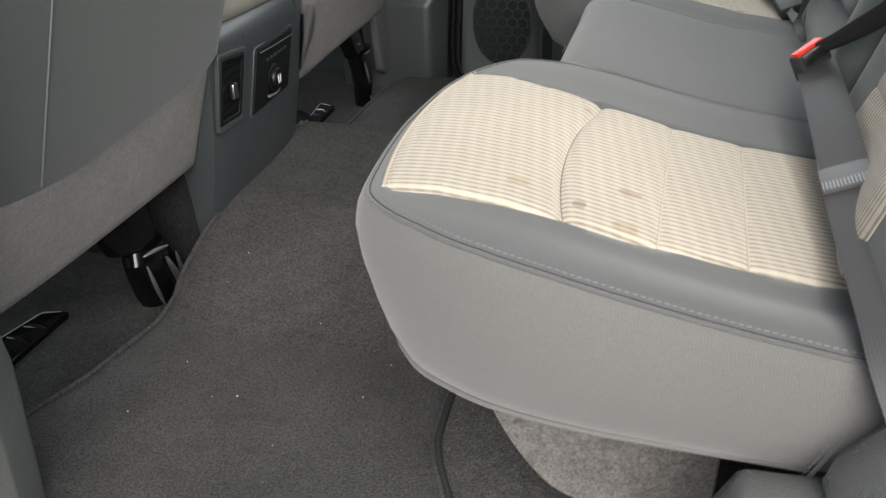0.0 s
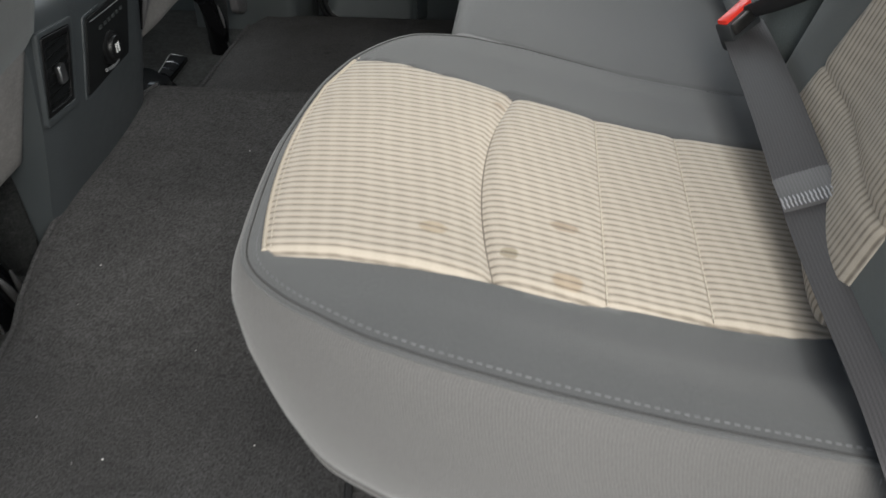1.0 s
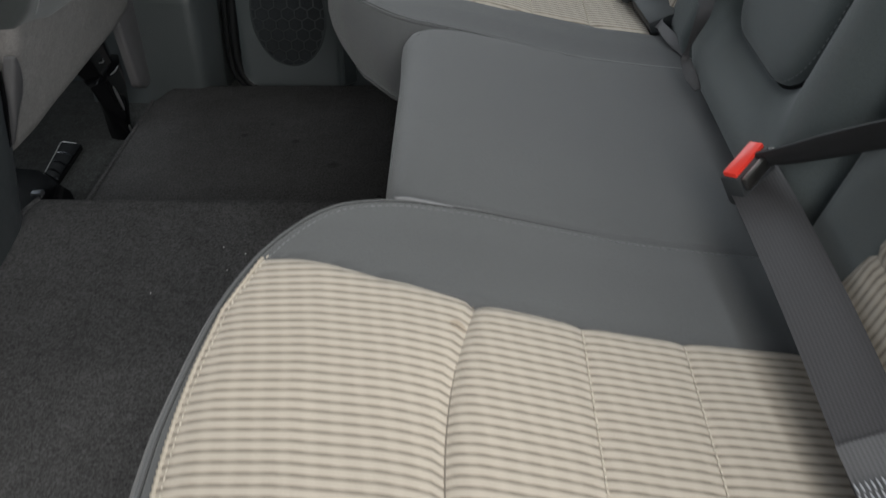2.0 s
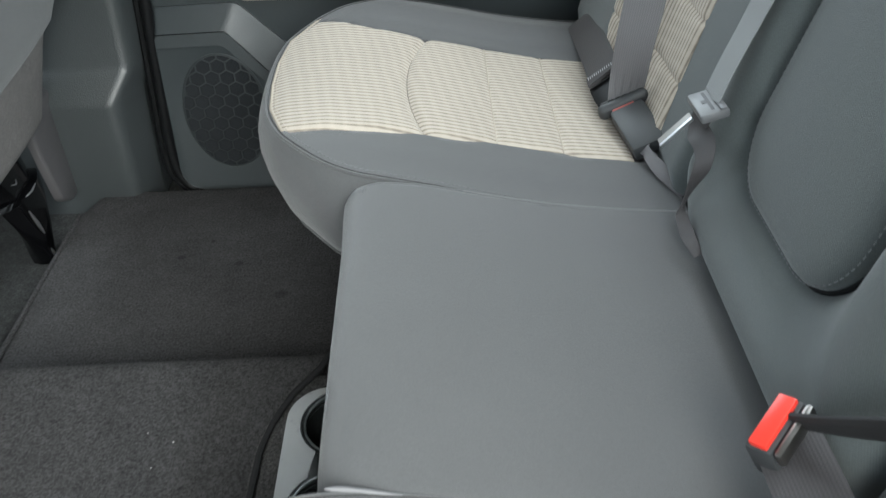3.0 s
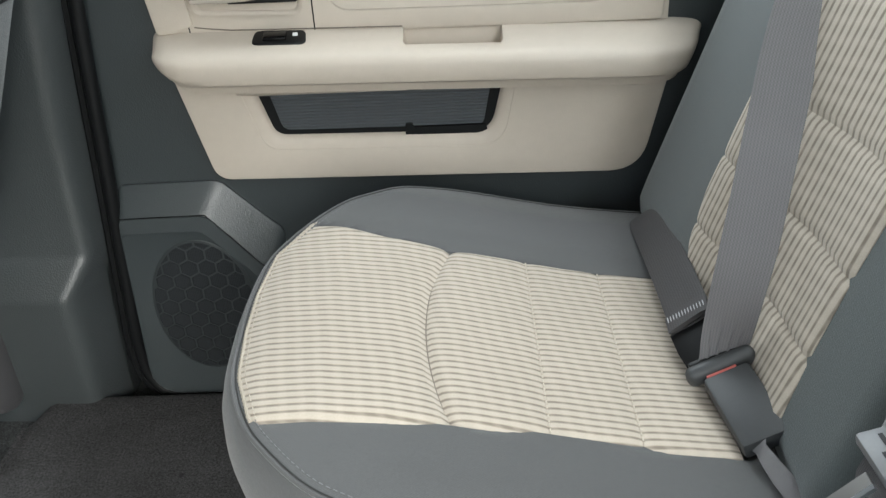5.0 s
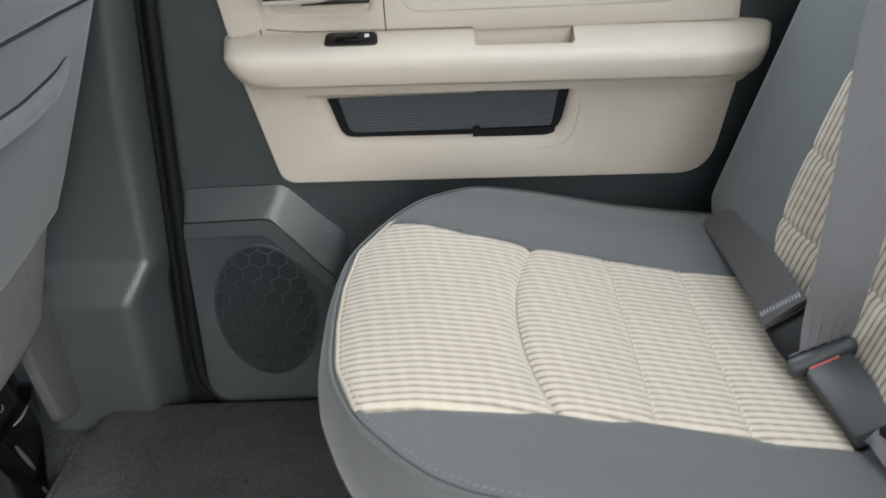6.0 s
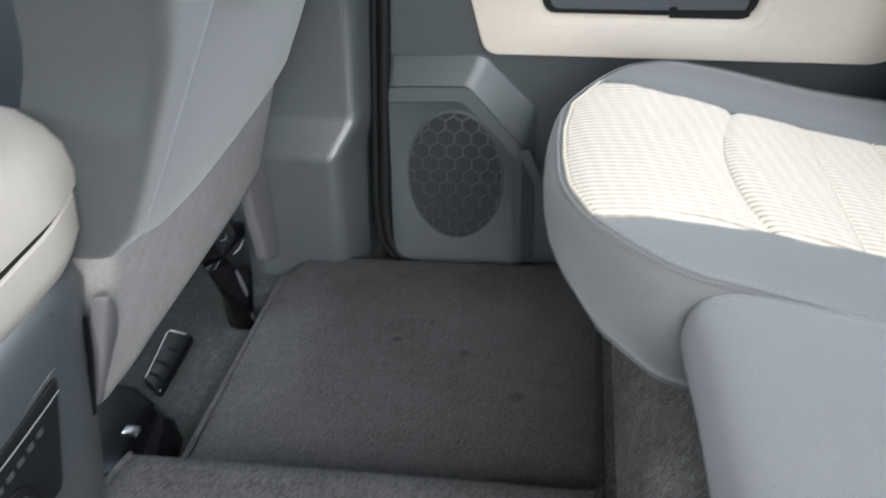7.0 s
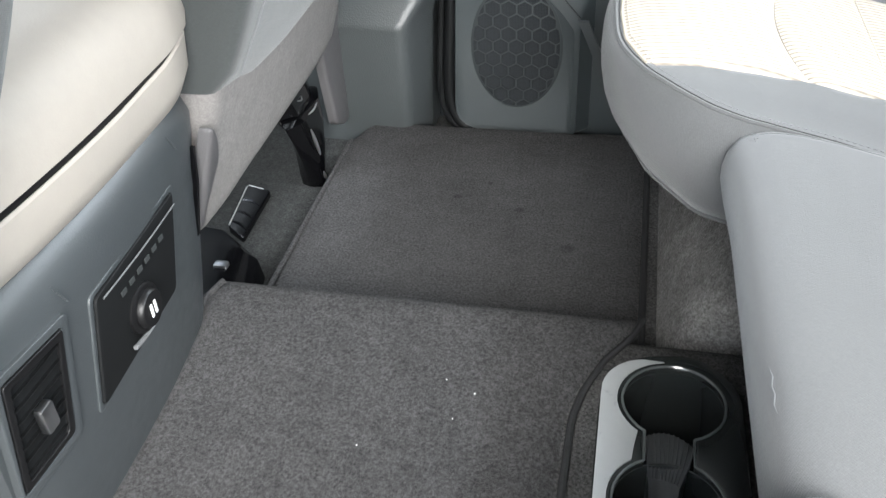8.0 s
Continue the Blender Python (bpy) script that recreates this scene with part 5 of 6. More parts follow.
def build_rail_slot(label, pts):
    """Black rail end let into the carpet, with a pale worn rim."""
    cx = sum(p[0] for p in pts) / 4
    cy = sum(p[1] for p in pts) / 4
    ob = thing("seat_rail_end", label, "seat rail", "seat rail ends", at=(cx, cy, -0.036))
    outer = rounded(pts, 0.006, 4)
    part("slot", plate(outer, [], lambda u, v, w: (u, v, -0.036 + w), 0.010, 0.003), M["gloss"], ob, "glossy black rail end")
    a, b, c, d = [Vector((p[0], p[1], -0.027)) for p in pts]
    part("rim", tube([d.lerp(a, 0.3), a.lerp(d, 0.08), a.lerp(b, 0.06), a.lerp(b, 0.5), b.lerp(a, 0.06)], 0.0016, 6, None, [0.4, 1, 1, 0.7, 1]), M["ledge"], ob, "pale worn rim")
    # glossy ribs added to shape the highlights across the rail end
    for f in (0.35, 0.62, 0.85):
        p, q = a.lerp(b, f), d.lerp(c, f)
        part("highlight_rib", tube([p.lerp(q, 0.1), p.lerp(q, 0.5) + Vector((0, 0.004, 0.002)), p.lerp(q, 0.9)], 0.0022, 6), M["gloss"], ob)
    return ob


build_rail_slot("black seat rail end in the carpet, worn edge", [(-0.497, 0.643), (-0.482, 0.521), (-0.447, 0.496), (-0.452, 0.632)])
build_rail_slot("black seat rail end in the carpet, worn edge", [(-0.552, -0.385), (-0.575, -0.50), (-0.510, -0.515), (-0.512, -0.37)])


def build_shield(label, x, outline):
    """Moulded plastic side shield of a seat: a thick plate with soft edges."""
    ob = thing("seat_side_shield", label, "seat trim", "seat side shields", at=(x(outline[0][1]), outline[0][0], min(p[1] for p in outline)))
    part("shield", plate(rounded(outline, 0.012, 5), [], lambda u, v, w: (x(v) + w, u, v), 0.016, 0.006), M["lever"], ob, angle=50)
    return ob


build_shield("mauve-grey plastic shield at the seat side", lambda z: -0.384, [(0.806, 0.008), (0.832, 0.012), (0.850, 0.10), (0.852, 0.215), (0.735, 0.215), (0.735, 0.165), (0.752, 0.085), (0.765, 0.030)])
build_shield("slate grey grained shield between console and seat", lambda z: seat_back_x(z) - 0.011, [(0.222, 0.190), (0.230, 0.196), (0.245, 0.236), (0.258, 0.266), (0.252, 0.290), (0.238, 0.316), (0.222, 0.330)])

# added black panel up the tunnel side, for the shade below the front seat
alone("tunnel_void_panel", loft([[(-1.05, y, z), (-0.402 + e, y, z)] + [(-0.402 + e, y + 0.004, z), (-1.05, y + 0.004, z)] for y, z, e in ((-0.176, -0.036, 0.022), (-0.172, 0.03, 0.016), (-0.168, 0.10, 0.008), (-0.166, 0.165, 0.0))]), M["side_void"], "black panel added for the shade below the front seat", "carpet", kind="structure", smooth=False)

# ---- centre console ----
console = thing("centre_console", "slate plastic centre console end with vent and power outlet", "console", at=(-0.5, -0.02, 0.0))


def console_ring(z, x, yn, yf):
    """Plan ring of the console at a height: bowed back face."""
    pts = [(-1.0, yf), (-1.0, yn)]
    face = []
    for k in range(15):
        t = k / 14
        y = yn + (yf - yn) * t
        bow = 0.006 * (1 - (2 * t - 1) ** 2)
        corner = 0.006 * (max(0.0, abs(2 * t - 1) - 0.86) / 0.14) ** 2
        face.append((x + bow - corner - 0.02 * t * t, y))
    return [(a, b, z) for a, b in pts + face]


part("body", loft([console_ring(z, x, yn, yf) for z, x, yn, yf in ((-0.04, -0.372, -0.158, 0.242), (0.06, -0.352, -0.160, 0.232), (0.12, -0.338, -0.164, 0.226), (0.20, -0.322, -0.170, 0.221), (0.28, -0.314, -0.173, 0.224),
                                                                      (0.316, -0.311, -0.174, 0.232), (0.340, -0.310, -0.174, 0.236), (0.358, -0.315, -0.172, 0.233), (0.374, -0.328, -0.169, 0.227), (0.385, -0.35, -0.164, 0.215))]), M["slate_smooth"], console, angle=50)


def console_face(y, z):
    t = (y + 0.194) / (interp(z, (0.06, 0.12, 0.2, 0.28, 0.34), (0.232, 0.226, 0.221, 0.224, 0.236)) + 0.194)
    x = interp(z, (0.06, 0.12, 0.20, 0.30, 0.335), (-0.352, -0.338, -0.322, -0.312, -0.310))
    return x + 0.006 * (1 - (2 * t - 1) ** 2) - 0.02 * t * t


def on_console(off):
    return lambda u, v, w: (console_face(u, v) + off + w, u, v)


outlet = part("outlet_panel", plate(rounded([(-0.055, 0.202), (0.110, 0.202), (0.135, 0.305), (-0.033, 0.308)], 0.006, 4), [], on_console(-0.004), 0.008, 0.0015), M["black_matt"], console, "black power outlet panel")
part("outlet_frame", plate(rounded([(-0.062, 0.196), (0.116, 0.196), (0.142, 0.311), (-0.039, 0.314)], 0.008, 4), [rounded([(-0.056, 0.201), (0.111, 0.201), (0.136, 0.306), (-0.034, 0.309)], 0.006, 4)], on_console(-0.003), 0.005, 0.001), M["slate_smooth"], console, "raised slate rim")
part("panel_lip", tube([(console_face(y, 0.300) + 0.006, y, 0.303 - (y + 0.03) * 0.05) for y in np.linspace(-0.025, 0.128, 9)], 0.0009, 6), M["latch"], outlet, "thin raised bar")
plug_at = (console_face(0.035, 0.241) + 0.006, 0.035, 0.241)
sock = part("socket", loft([[(plug_at[0] + dx, plug_at[1] + r * math.cos(a), plug_at[2] + r * math.sin(a)) for a in (2 * math.pi * k / 24 for k in range(24))]
                            for dx, r in ((-0.008, 0.025), (0.001, 0.025), (0.003, 0.022), (0.003, 0.0195), (0.007, 0.019), (0.009, 0.017))]), M["black"], outlet, "round capped socket")
for k in (-1, 1):
    part("socket_mark", rbox(plug_at[0] + 0.009, plug_at[0] + 0.0098, plug_at[1] + k * 0.0035 - 0.0016, plug_at[1] + k * 0.0035 + 0.0016, plug_at[2] - 0.007, plug_at[2] + 0.007, 0.0), M["mark"], sock, "pale printed bars", smooth=False)
part("socket_tab", tube(spline([(console_face(0.006, 0.216) + 0.006, 0.006, 0.216), (console_face(0.03, 0.213) + 0.007, 0.030, 0.213), (console_face(0.052, 0.216) + 0.007, 0.052, 0.216), (console_face(0.057, 0.232) + 0.006, 0.057, 0.234)], 14), 0.0026, 7), M["latch"], outlet, "grey curved pull tab")
for y_a, z_a, y_b, z_b in ((-0.072, 0.352, -0.062, 0.330), (0.158, 0.353, 0.168, 0.333)):
    part("seam_ridge", tube([(console_face(y_a, 0.335) - 0.002, y_a, z_a), (console_face((y_a + y_b) / 2, 0.335) + 0.0005, (y_a + y_b) / 2, (z_a + z_b) / 2), (console_face(y_b, 0.335) + 0.0008, y_b, z_b)], 0.0016, 6, None, [0.3, 1, 0.4]), M["slate_smooth"], console, "scuffed seam ridge")
# brand lettering stands as plain bars
for k in range(6):
    y = 0.008 + k * 0.0165
    part("print_bar", rbox(console_face(y, 0.283) + 0.0042, console_face(y, 0.283) + 0.0052, y - 0.0042, y + 0.0042, 0.2795 - k * 0.0002, 0.2845 - k * 0.0002, 0.0), M["print_grey"], outlet, smooth=False)

vent = part("air_vent", plate(rounded([(-0.168, 0.222), (-0.100, 0.220), (-0.082, 0.320), (-0.156, 0.328)], 0.004, 4), [rounded([(-0.161, 0.229), (-0.107, 0.227), (-0.090, 0.313), (-0.150, 0.320)], 0.003, 4)], on_console(-0.003), 0.008, 0.001), M["black"], console, "black air vent")
part("vent_frame", plate(rounded([(-0.1725, 0.210), (-0.091, 0.208), (-0.071, 0.328), (-0.164, 0.337)], 0.006, 4), [rounded([(-0.169, 0.221), (-0.099, 0.219), (-0.081, 0.321), (-0.157, 0.329)], 0.004, 4)], on_console(-0.003), 0.007, 0.001), M["slate_smooth"], console, "raised slate rim")
part("vent_back", plate([(-0.163, 0.227), (-0.105, 0.225), (-0.088, 0.315), (-0.152, 0.322)], [], on_console(-0.002), 0.0040), M["black_matt"], vent, smooth=False)
for k in range(7):
    z = 0.233 + k * 0.0125
    part("louvre", loft([[(console_face(y, z) + a, y, z + b) for a, b in ((0.0, -0.001), (0.0055, 0.003), (0.0062, 0.0045), (0.0, 0.002))] for y in (-0.160 + 0.010 * k / 7, -0.13, -0.107 + 0.016 * k / 7)]), M["black_matt"], vent, smooth=False)
part("vent_tab", rbox(console_face(-0.130, 0.272) + 0.004, console_face(-0.130, 0.272) + 0.013, -0.138, -0.122, 0.258, 0.284, 0.003), M["steel"], vent, "grey sliding tab")

# side slot of the console
part("side_slot", loft([[(x + a, y + b, z) for a, b in ((-0.002, -0.004), (0.003, -0.004), (0.003, 0.001), (-0.002, 0.002))] for x, y, z in ((-0.3290, 0.2130, 0.310), (-0.3305, 0.2060, 0.268), (-0.3395, 0.1990, 0.206))]), M["gloss"], console)

# cream lid on the console
lid = thing("console_lid", "cream vinyl armrest lid on the console", "armrest", at=(-0.6, -0.02, 0.37))


def lid_ring(z, grow, x, close=0.0, corner=0.022):
    plan = rounded([(-1.0, -0.23 - grow), (x - 0.02, -0.23 - grow), (x, -0.10), (x + 0.006, 0.02), (x + 0.002, 0.185), (x - 0.014, 0.236 + grow * 0.6), (-1.0, 0.240 + grow * 0.6)], [0.01, 0.05, 0.06, 0.06, 0.04, corner, 0.01], 6)
    return [(p[0], p[1], z + close * smooth01((p[1] - 0.12) / 0.09)) for p in plan]


part("lid_base", loft([lid_ring(*s) for s in ((0.361, -0.02, -0.350), (0.366, -0.004, -0.332), (0.376, 0.006, -0.319), (0.396, 0.012, -0.310), (0.4245, 0.014, -0.307, 0.006), (0.4265, 0.012, -0.309, 0.006), (0.4265, -0.05, -0.40, 0.006))]), M["cream"], lid, "cream lower shell", angle=35)
part("lid_gap", loft([lid_ring(*s) for s in ((0.424, 0.0105, -0.3105), (0.4360, 0.0112, -0.3098))]), M["black"], lid, "dark gap")
part("lid_top", loft([lid_ring(*s) for s in ((0.4330, -0.05, -0.40), (0.4330, 0.010, -0.311), (0.4355, 0.015, -0.306, 0, 0.012), (0.449, 0.018, -0.305, 0, 0.010), (0.473, 0.014, -0.307, 0, 0.014), (0.492, 0.007, -0.315), (0.506, -0.002, -0.330), (0.5135, -0.012, -0.356), (0.518, -0.024, -0.39), (0.5215, -0.04, -0.43), (0.525, -0.06, -0.50))]), M["cream"], lid, "padded cream vinyl top", angle=50)

# ---- seat belts ----
# near lap belt, lying in the crease of the near seat
belt = thing("lap_belt", "charcoal lap belt lying along the near seat crease", "seat belt", at=(0.55, -0.45, 0.35))
lap_path = spline([(0.546, -0.165, 0.378), (0.547, -0.24, 0.377), (0.549, -0.36, 0.370), (0.552, -0.51, 0.354), (0.553, -0.62, 0.352), (0.555, -0.73, 0.352), (0.562, -0.79, 0.335), (0.59, -0.83, 0.28)], 50)
lap_side = [(0.92, 0.06, 0.38)] * 50
part("webbing", ribbon(lap_path, lap_side, 0.047, 0.0022), M["belt"], belt)
part("fold", ribbon(spline([(0.5495, -0.468, 0.3605), (0.551, -0.49, 0.3585), (0.552, -0.512, 0.3565)], 6), [(0.92, 0.06, 0.38)] * 6, 0.0475, 0.004), M["belt_fold"], belt, "stitched fold of the webbing")
fold_st = bmesh.new()
for k in range(15):
    f = -1 + 2 * k / 14
    for y_a, y_b in ((-0.4995, -0.5065), (-0.508, -0.515)):
        a = Vector((0.5497 + 0.0215 * f, y_a, 0.3622 + 0.0092 * f))
        b = Vector((0.5512 + 0.0215 * f, y_b, 0.3615 + 0.0092 * f))
        tube([a, a.lerp(b, 0.3), a.lerp(b, 0.7), b], 0.0007, 5, fold_st, [0.5, 1, 1, 0.5])
part("fold_stitching", fold_st, M["white_thread"], belt, "white zigzag stitches")

near_buckle = thing("belt_buckle", "black belt buckle with a red release button, seated upright", "belt buckle", "belt buckles", at=(0.54, -0.18, 0.37))
ax = Vector((0.034, 0.034, 0.019)).normalized()
up_b = Vector((-0.10, 0.24, 0.95))
up_b = (up_b - ax * up_b.dot(ax)).normalized()
bk_m = Matrix.Translation((0.5335, -0.178, 0.397)) @ Matrix((ax, up_b.cross(ax), up_b)).transposed().to_4x4()
part("housing", moved(rbox(-0.024, 0.024, -0.011, 0.011, -0.034, 0.001, 0.004), bk_m), M["buckle"], near_buckle)
part("release_button", moved(rbox(-0.0215, 0.0215, -0.007, 0.007, -0.002, 0.005, 0.0015), bk_m), M["red"], near_buckle, "red release button")
part("tongue_plate", moved(rbox(-0.023, 0.023, -0.018, -0.0115, -0.012, 0.002, 0.003), bk_m), M["dull_steel"], near_buckle, "steel latch edge")
strap_path = spline([(0.545, -0.176, 0.398), (0.562, -0.200, 0.416), (0.582, -0.228, 0.440), (0.603, -0.268, 0.472), (0.635, -0.37, 0.545), (0.68, -0.50, 0.66)], 26)
part("strap", ribbon(strap_path, [(0.55, -0.20, -0.50)] * 26, [interp(k, (0, 4, 10, 25), (0.014, 0.018, 0.024, 0.028)) for k in range(26)], 0.006), M["belt_dark"], near_buckle, "black webbing strap")

# far lap belt
far_lap = thing("lap_belt", "charcoal lap belt lying along the far seat crease", "seat belt", at=(0.53, 0.62, 0.34))
fl = spline([(0.530, 0.478, 0.352), (0.531, 0.50, 0.354), (0.533, 0.58, 0.350), (0.535, 0.66, 0.343), (0.538, 0.745, 0.334), (0.56, 0.80, 0.31)], 30)
part("webbing", ribbon(fl, [(0.72, -0.15, 0.66)] * 30, 0.047, 0.002), M["belt"], far_lap)
part("fold", ribbon(spline([(0.529, 0.502, 0.357), (0.528, 0.49, 0.357), (0.5275, 0.478, 0.356)], 6), [(0.72, -0.25, 0.66)] * 6, 0.0475, 0.005), M["belt"], far_lap, "stitched end fold")
end_st = bmesh.new()
for k in range(13):
    a = Vector((0.5268, 0.4955, 0.3588)) + Vector((0.70, -0.24, 0.64)) * 0.021 * (k / 6 - 1)
    b = a + Vector((-0.0006, -0.0085, -0.0002))
    tube([a, a.lerp(b, 0.3), a.lerp(b, 0.7), b], 0.0007, 5, end_st, [0.5, 1, 1, 0.5])
part("fold_stitching", end_st, M["white_thread"], far_lap, "white zigzag stitches")
part("tongue_loop", ribbon([(0.530, 0.482, 0.350), (0.533, 0.460, 0.345), (0.540, 0.435, 0.340)], [(0.75, -0.1, 0.6)] * 3, 0.046, 0.003), M["black"], far_lap, "black plastic loop")

# far shoulder belt with its tongue in the buckle
sh = thing("shoulder_belt", "grey shoulder belt running up the far backrest", "seat belt", at=(0.55, 0.44, 0.36))
sp = spline([(0.5475, 0.4330, 0.3400), (0.5500, 0.4350, 0.3600), (0.556, 0.4385, 0.412), (0.567, 0.455, 0.456), (0.585, 0.492, 0.514), (0.598, 0.520, 0.551), (0.625, 0.570, 0.63), (0.69, 0.65, 0.78), (0.75, 0.70, 0.96)], 44)
sh_side = [tuple(Vector((0.92, 0.10, 0.33)).lerp(Vector((0.85, -0.30, -0.08)), smooth01((k - 2) / 8))) for k in range(44)]
part("webbing", ribbon(sp, sh_side, [interp(k, (0, 3, 8, 16, 43), (0.042, 0.043, 0.046, 0.050, 0.051)) for k in range(44)], 0.002), M["belt_mauve"], sh)
# pleats where the webbing runs through the tongue
for off in (-0.011, -0.003, 0.006, 0.013):
    pts = [sp[k] + Vector(sh_side[k]) * off * (1 + 0.05 * k) + Vector((-0.0022, -0.0008, 0.0012)) for k in range(0, 9)]
    part("pleat", tube(pts, 0.0019, 6, None, [1, 1, 1, 0.95, 0.85, 0.7, 0.5, 0.3, 0.1]), M["belt_mauve"], sh)

far_buckle = thing("belt_buckle", "charcoal belt buckle fastened, thin red button line", "belt buckle", "belt buckles", at=(0.55, 0.38, 0.32))
ay = (Vector((0.527, 0.416, 0.332)) - Vector((0.543, 0.336, 0.320))).normalized()
axx = Vector((0.043, 0.006, 0.016)).normalized()
az = axx.cross(ay).normalized()
axx = ay.cross(az)
fb_m = Matrix.Translation((0.5555, 0.378, 0.334)) @ Matrix((axx, ay, az)).transposed().to_4x4()
part("housing", moved(rbox(-0.0225, 0.0225, -0.044, 0.038, -0.012, 0.008, 0.004), fb_m), M["buckle"], far_buckle)
part("release_button", moved(rbox(-0.018, 0.011, 0.0365, 0.0395, -0.002, 0.0076, 0.001), fb_m), M["dull_red"], far_buckle, "red button line")
part("tongue", moved(rbox(-0.034, 0.033, 0.040, 0.0565, -0.008, 0.0115, 0.0075, 4), fb_m), M["buckle"], sh, "black tongue grip")
part("tongue_slot", moved(rbox(-0.027, 0.029, 0.0545, 0.0615, -0.006, 0.0075, 0.002), fb_m), M["black"], sh, "dark webbing slot")
part("stalk", ribbon(spline([(0.555, 0.340, 0.327), (0.558, 0.322, 0.325), (0.570, 0.290, 0.318), (0.59, 0.262, 0.308)], 10), [(0.7, 0.3, 0.6), (0.6, 0.3, 0.7), (0.3, 0.3, 0.8)] + [(0.7, 0.4, 0.4)] * 7, [0.020, 0.017, 0.013, 0.013, 0.015, 0.017, 0.018, 0.018, 0.018, 0.018], 0.0024), M["belt_mauve"], far_buckle, "twisted grey anchor strap")

# middle belt, hanging loose with its latch plate
mid_belt = thing("centre_belt", "loose grey middle belt with a steel latch plate", "seat belt", at=(0.57, 0.17, 0.32))
mb = spline([(0.574, 0.176, 0.466), (0.588, 0.186, 0.495), (0.608, 0.192, 0.540), (0.628, 0.190, 0.600), (0.672, 0.190, 0.74), (0.735, 0.19, 0.93)], 30)
part("webbing", ribbon(mb, [(0.12, -0.93, 0.33)] * 30, 0.042, 0.002), M["belt_light"], mid_belt)
hx_ = Vector((0.02, -0.999, 0.04)).normalized()
hy_ = Vector((0.96, 0.0, 0.27))
hy_ = (hy_ - hx_ * hy_.dot(hx_)).normalized()
lt_m = Matrix.Translation((0.571, 0.171, 0.463)) @ Matrix((hx_, hy_, hx_.cross(hy_))).transposed().to_4x4()
if lt_m.col[2].z < 0:
    lt_m = lt_m @ Matrix.Diagonal((1, 1, -1, 1))
latch = part("latch_housing", moved(rbox(-0.026, 0.026, -0.014, 0.014, -0.0055, 0.0045, 0.0032), lt_m), M["latch"], mid_belt, "grey plastic latch housing")
part("latch_rib", moved(rbox(-0.025, 0.025, 0.0055, 0.012, 0.0035, 0.0065, 0.0012), lt_m), M["latch"], latch)
part("latch_slot", moved(rbox(-0.019, 0.019, -0.0015, 0.0015, 0.002, 0.0049, 0.0), lt_m), M["black"], latch, "dark webbing slot", smooth=False)
part("slot_notch", moved(rbox(-0.003, 0.003, -0.006, -0.001, 0.002, 0.005, 0.0), lt_m), M["black"], latch, "dark notch", smooth=False)
plate_bm = loft([[(0.551 - 0.027 * f + a, y, 0.460 - 0.028 * f + e) for y, a, e in ((0.1530, 0, 0), (0.1640, 0, 0), (0.1640, 0.0017, -0.0015), (0.1530, 0.0017, -0.0015))] for f in (0, 0.5, 1.0)])
part("latch_plate", plate_bm, M["dull_steel"], mid_belt, "steel latch tongue", smooth=False)
part("latch_edge", loft([[(0.5505 - 0.027 * f + a, y, 0.4605 - 0.028 * f + e) for y, a, e in ((0.1500, 0, 0), (0.1530, 0, 0.0005), (0.1530, 0.0022, -0.0018), (0.1500, 0.0022, -0.0018))] for f in (0, 0.5, 1.0)]), M["steel"], mid_belt, "bright steel edge strip", smooth=False)
tail = spline([(0.571, 0.172, 0.458), (0.566, 0.18, 0.435), (0.567, 0.152, 0.43), (0.563, 0.138, 0.415), (0.558, 0.154, 0.375), (0.554, 0.155, 0.354), (0.554, 0.136, 0.346), (0.556, 0.118, 0.341), (0.562, 0.106, 0.333)], 36)
tail_w = [interp(k, (0, 5, 10, 14, 18, 22, 28, 35), (0.024, 0.024, 0.022, 0.015, 0.010, 0.012, 0.014, 0.011)) for k in range(36)]
tail_side = [(interp(k, (0, 8, 14, 19, 24, 35), (0.3, 0.5, 0.75, 0.6, 0.35, 0.35)), interp(k, (0, 8, 14, 19, 24, 35), (-0.9, -0.8, -0.35, 0.45, 0.8, 0.75)), interp(k, (0, 8, 14, 19, 24, 35), (0.1, 0.2, 0.4, 0.5, 0.45, 0.5))) for k in range(36)]
part("tail", ribbon(tail, tail_side, tail_w, 0.002), M["belt"], mid_belt, "twisted loose grey webbing")

# ---- trim by the open door ----
sill = thing("sill_trim", "black plastic seat hinge cover by the open door", "trim", at=(0.56, -0.80, -0.04))
part("cover", loft([[(0.432, y, -0.04), (0.446, y, z1 - 0.035), (0.461, y, z1 - 0.004), (0.468, y, z1), (0.54, y, z1 + 0.003), (0.80, y, z1 - 0.01), (0.80, y, -0.04)] for y, z1 in ((-0.885, 0.193), (-0.855, 0.216), (-0.825, 0.227), (-0.80, 0.229), (-0.785, 0.224), (-0.775, 0.19))]), M["sill"], sill, angle=50)
qt = thing("quarter_trim", "slate plastic side trim behind the near seat", "trim", at=(0.7, -0.80, 0.2))
part("cover", loft([[(0.518 + e, y, z0), (0.522 + e, y, 0.262), (0.556 + e, y, 0.308), (0.60 + e, y, 0.40), (0.66 + e, y, 0.60), (0.72 + e, y, 1.1), (0.85, y, 1.1), (0.85, y, z0)] for y, z0, e in ((-0.88, 0.215, 0.03), (-0.84, 0.235, 0.006), (-0.81, 0.246, 0.0), (-0.797, 0.246, 0.006), (-0.79, 0.246, 0.03))]), M["sill"], qt, angle=50)
# release lever beside the far seat
rs = thing("release_lever", "grey plastic release lever fixed under the far seat", "lever", at=(0.06, 0.79, 0.18))
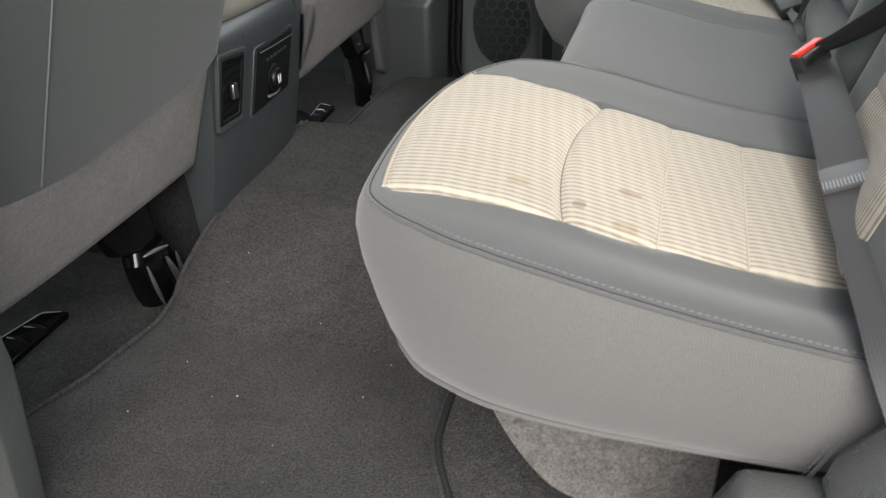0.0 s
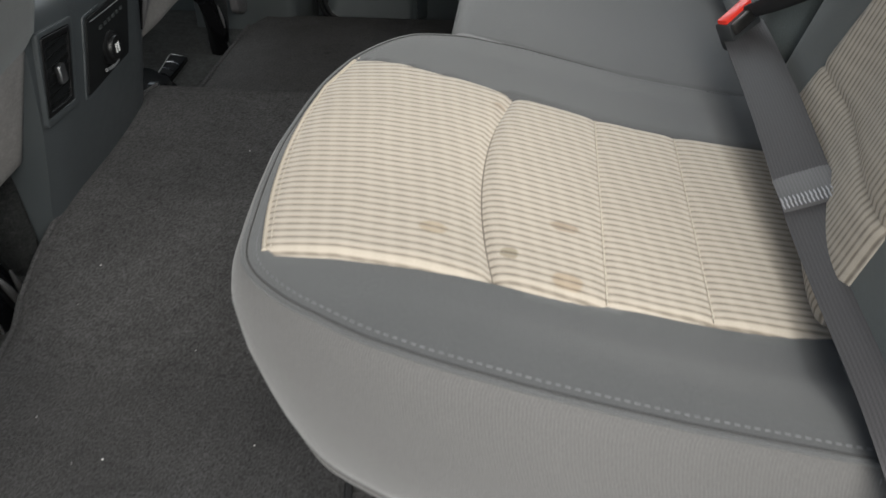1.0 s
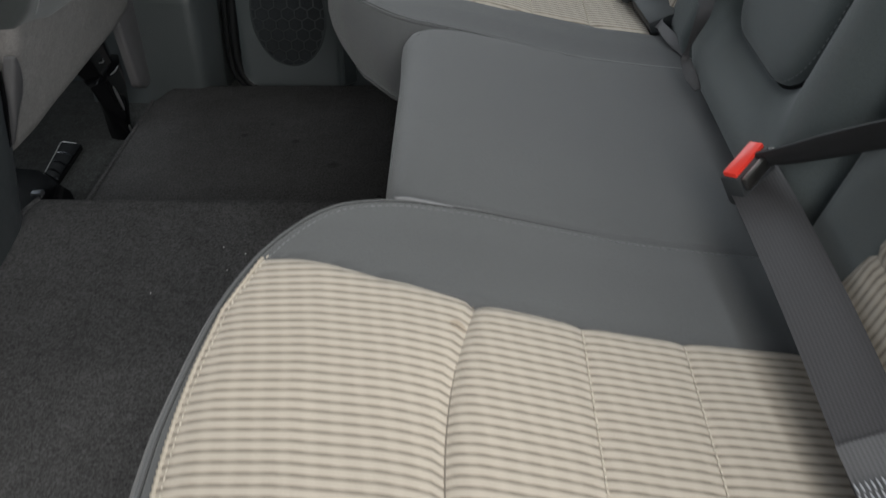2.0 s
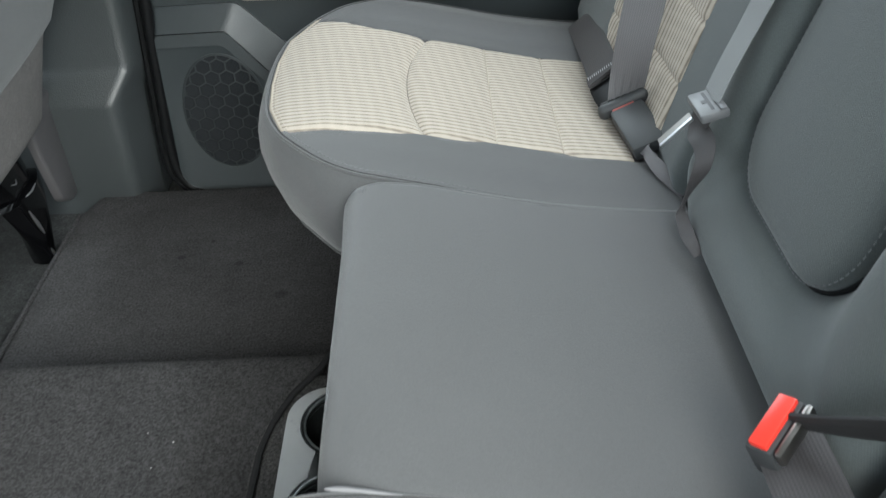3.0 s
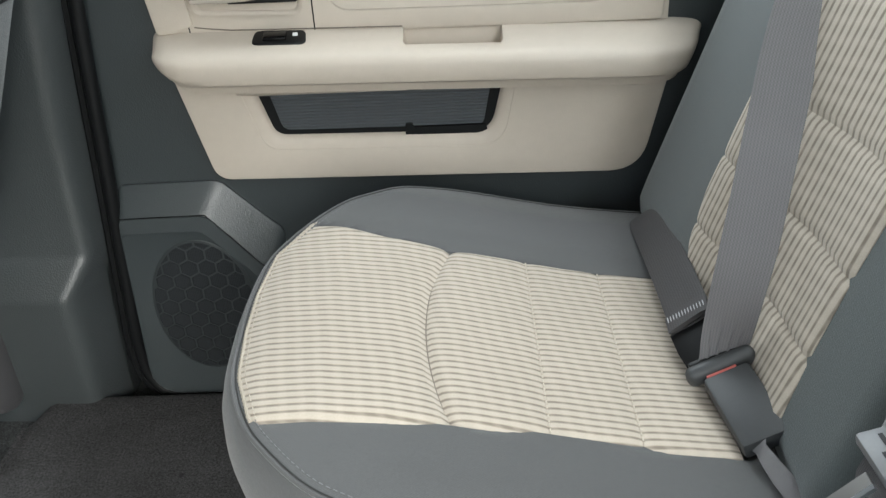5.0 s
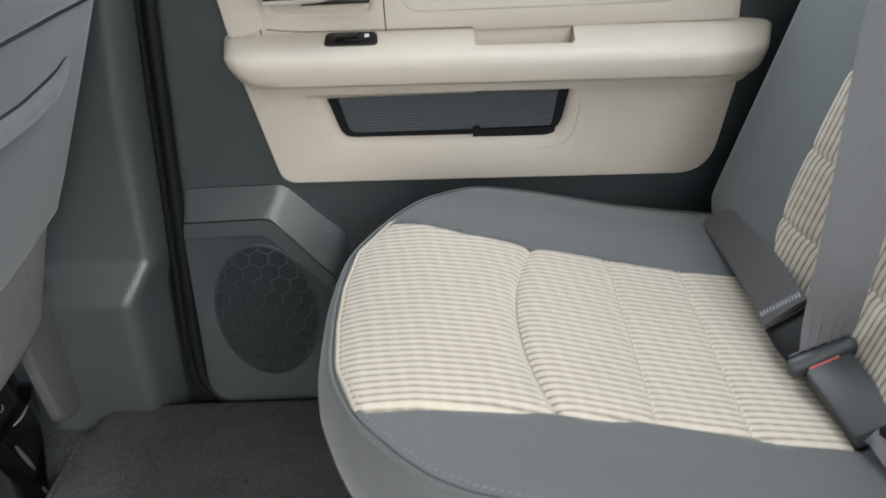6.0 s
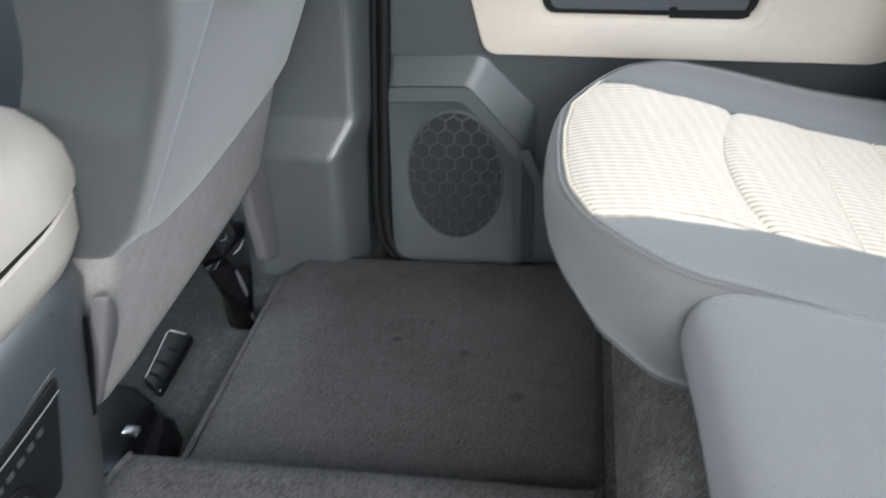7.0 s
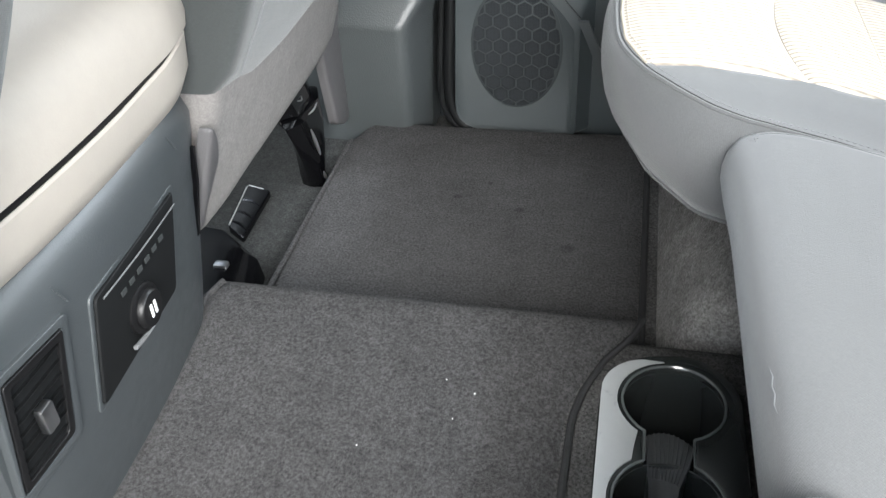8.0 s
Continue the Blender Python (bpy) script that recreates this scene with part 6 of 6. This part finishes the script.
part("blade", loft([[(0.040 + 0.036 * f + a, 0.792 + b, 0.224 - 0.082 * f) for a, b in ((-0.008, -0.003), (0.008, -0.003), (0.008, 0.003), (-0.008, 0.003))] for f in (0, 0.5, 1.0)]), M["slate_smooth"], rs, smooth=False)
part("arm", tube([(0.074, 0.792, 0.150), (0.14, 0.78, 0.16), (0.22, 0.76, 0.20), (0.26, 0.75, 0.26)], 0.006, 8), M["black_matt"], rs)

# pale scuffs on the cloth
scuff = thing("scuff_mark", "pale chalky scuff along the cushion edge", "mark", at=(0.25, -0.196, 0.37))
part("mark", tube([(x, -0.196 + 0.002 * math.sin(9 * x), seat_top(x) - 0.002) for x in np.linspace(0.225, 0.278, 8)], 0.0022, 6, None, [0.3, 1, 1, 0.8, 0.9, 0.7, 0.5, 0.2]), M["chalk"], scuff)
scuff2 = thing("scuff_mark", "pale chalky scuff on the middle cushion", "mark", at=(0.217, -0.10, 0.36))
part("mark", tube([(0.2165 + 0.0011 * (k % 2), -0.085 - 0.008 * k, 0.3595 + 0.0008 * (k % 2)) for k in range(6)], 0.0007, 6, None, [0.3, 1, 0.6, 1, 0.7, 0.2]), M["scuff"], scuff2)

# ---- plain cab shell that closes the place ----
alone("ceiling", rbox(-1.6, 1.0, -0.86, 0.96, 1.16, 1.20, 0.0), M["headliner"], "grey cloth headliner", "ceiling", kind="structure", smooth=False)
alone("wall_rear", plate([(-0.86, -0.10), (0.98, -0.10), (0.98, 1.16), (-0.86, 1.16)], [rounded([(-0.66, 0.78), (0.66, 0.78), (0.62, 1.12), (-0.62, 1.12)], 0.03, 4)], lambda u, v, w: (0.86 + w, u, v), 0.03),
      M["slate"], "cab rear wall with a window opening", "wall", kind="structure", smooth=False)
alone("wall_far", plate([(-1.6, -0.10), (1.0, -0.10), (1.0, 1.16), (-1.6, 1.16)],
                        [rounded([(-0.10, 0.70), (0.62, 0.70), (0.58, 1.10), (-0.06, 1.10)], 0.03, 4), rounded([(-1.15, 0.70), (-0.30, 0.70), (-0.30, 1.10), (-0.95, 1.10)], 0.03, 4)],
                        lambda u, v, w: (u, 0.955 + w, v), 0.03), M["slate"], "far cab side with window openings", "wall", kind="structure", smooth=False)
alone("wall_front", plate([(-0.86, -0.10), (0.98, -0.10), (0.98, 1.16), (-0.86, 1.16)], [rounded([(-0.76, 0.72), (0.76, 0.72), (0.70, 1.12), (-0.70, 1.12)], 0.03, 4)], lambda u, v, w: (-1.6 + w, u, v), 0.03),
      M["slate"], "dashboard wall with the windscreen opening", "wall", kind="structure", smooth=False)
alone("wall_near", plate([(-1.6, -0.10), (-0.34, -0.10), (-0.34, 1.16), (-1.6, 1.16)], [rounded([(-1.15, 0.70), (-0.45, 0.70), (-0.45, 1.10), (-0.95, 1.10)], 0.03, 4)], lambda u, v, w: (u, -0.885 + w, v), 0.025),
      M["slate"], "near front door with a window opening", "wall", kind="structure", smooth=False)
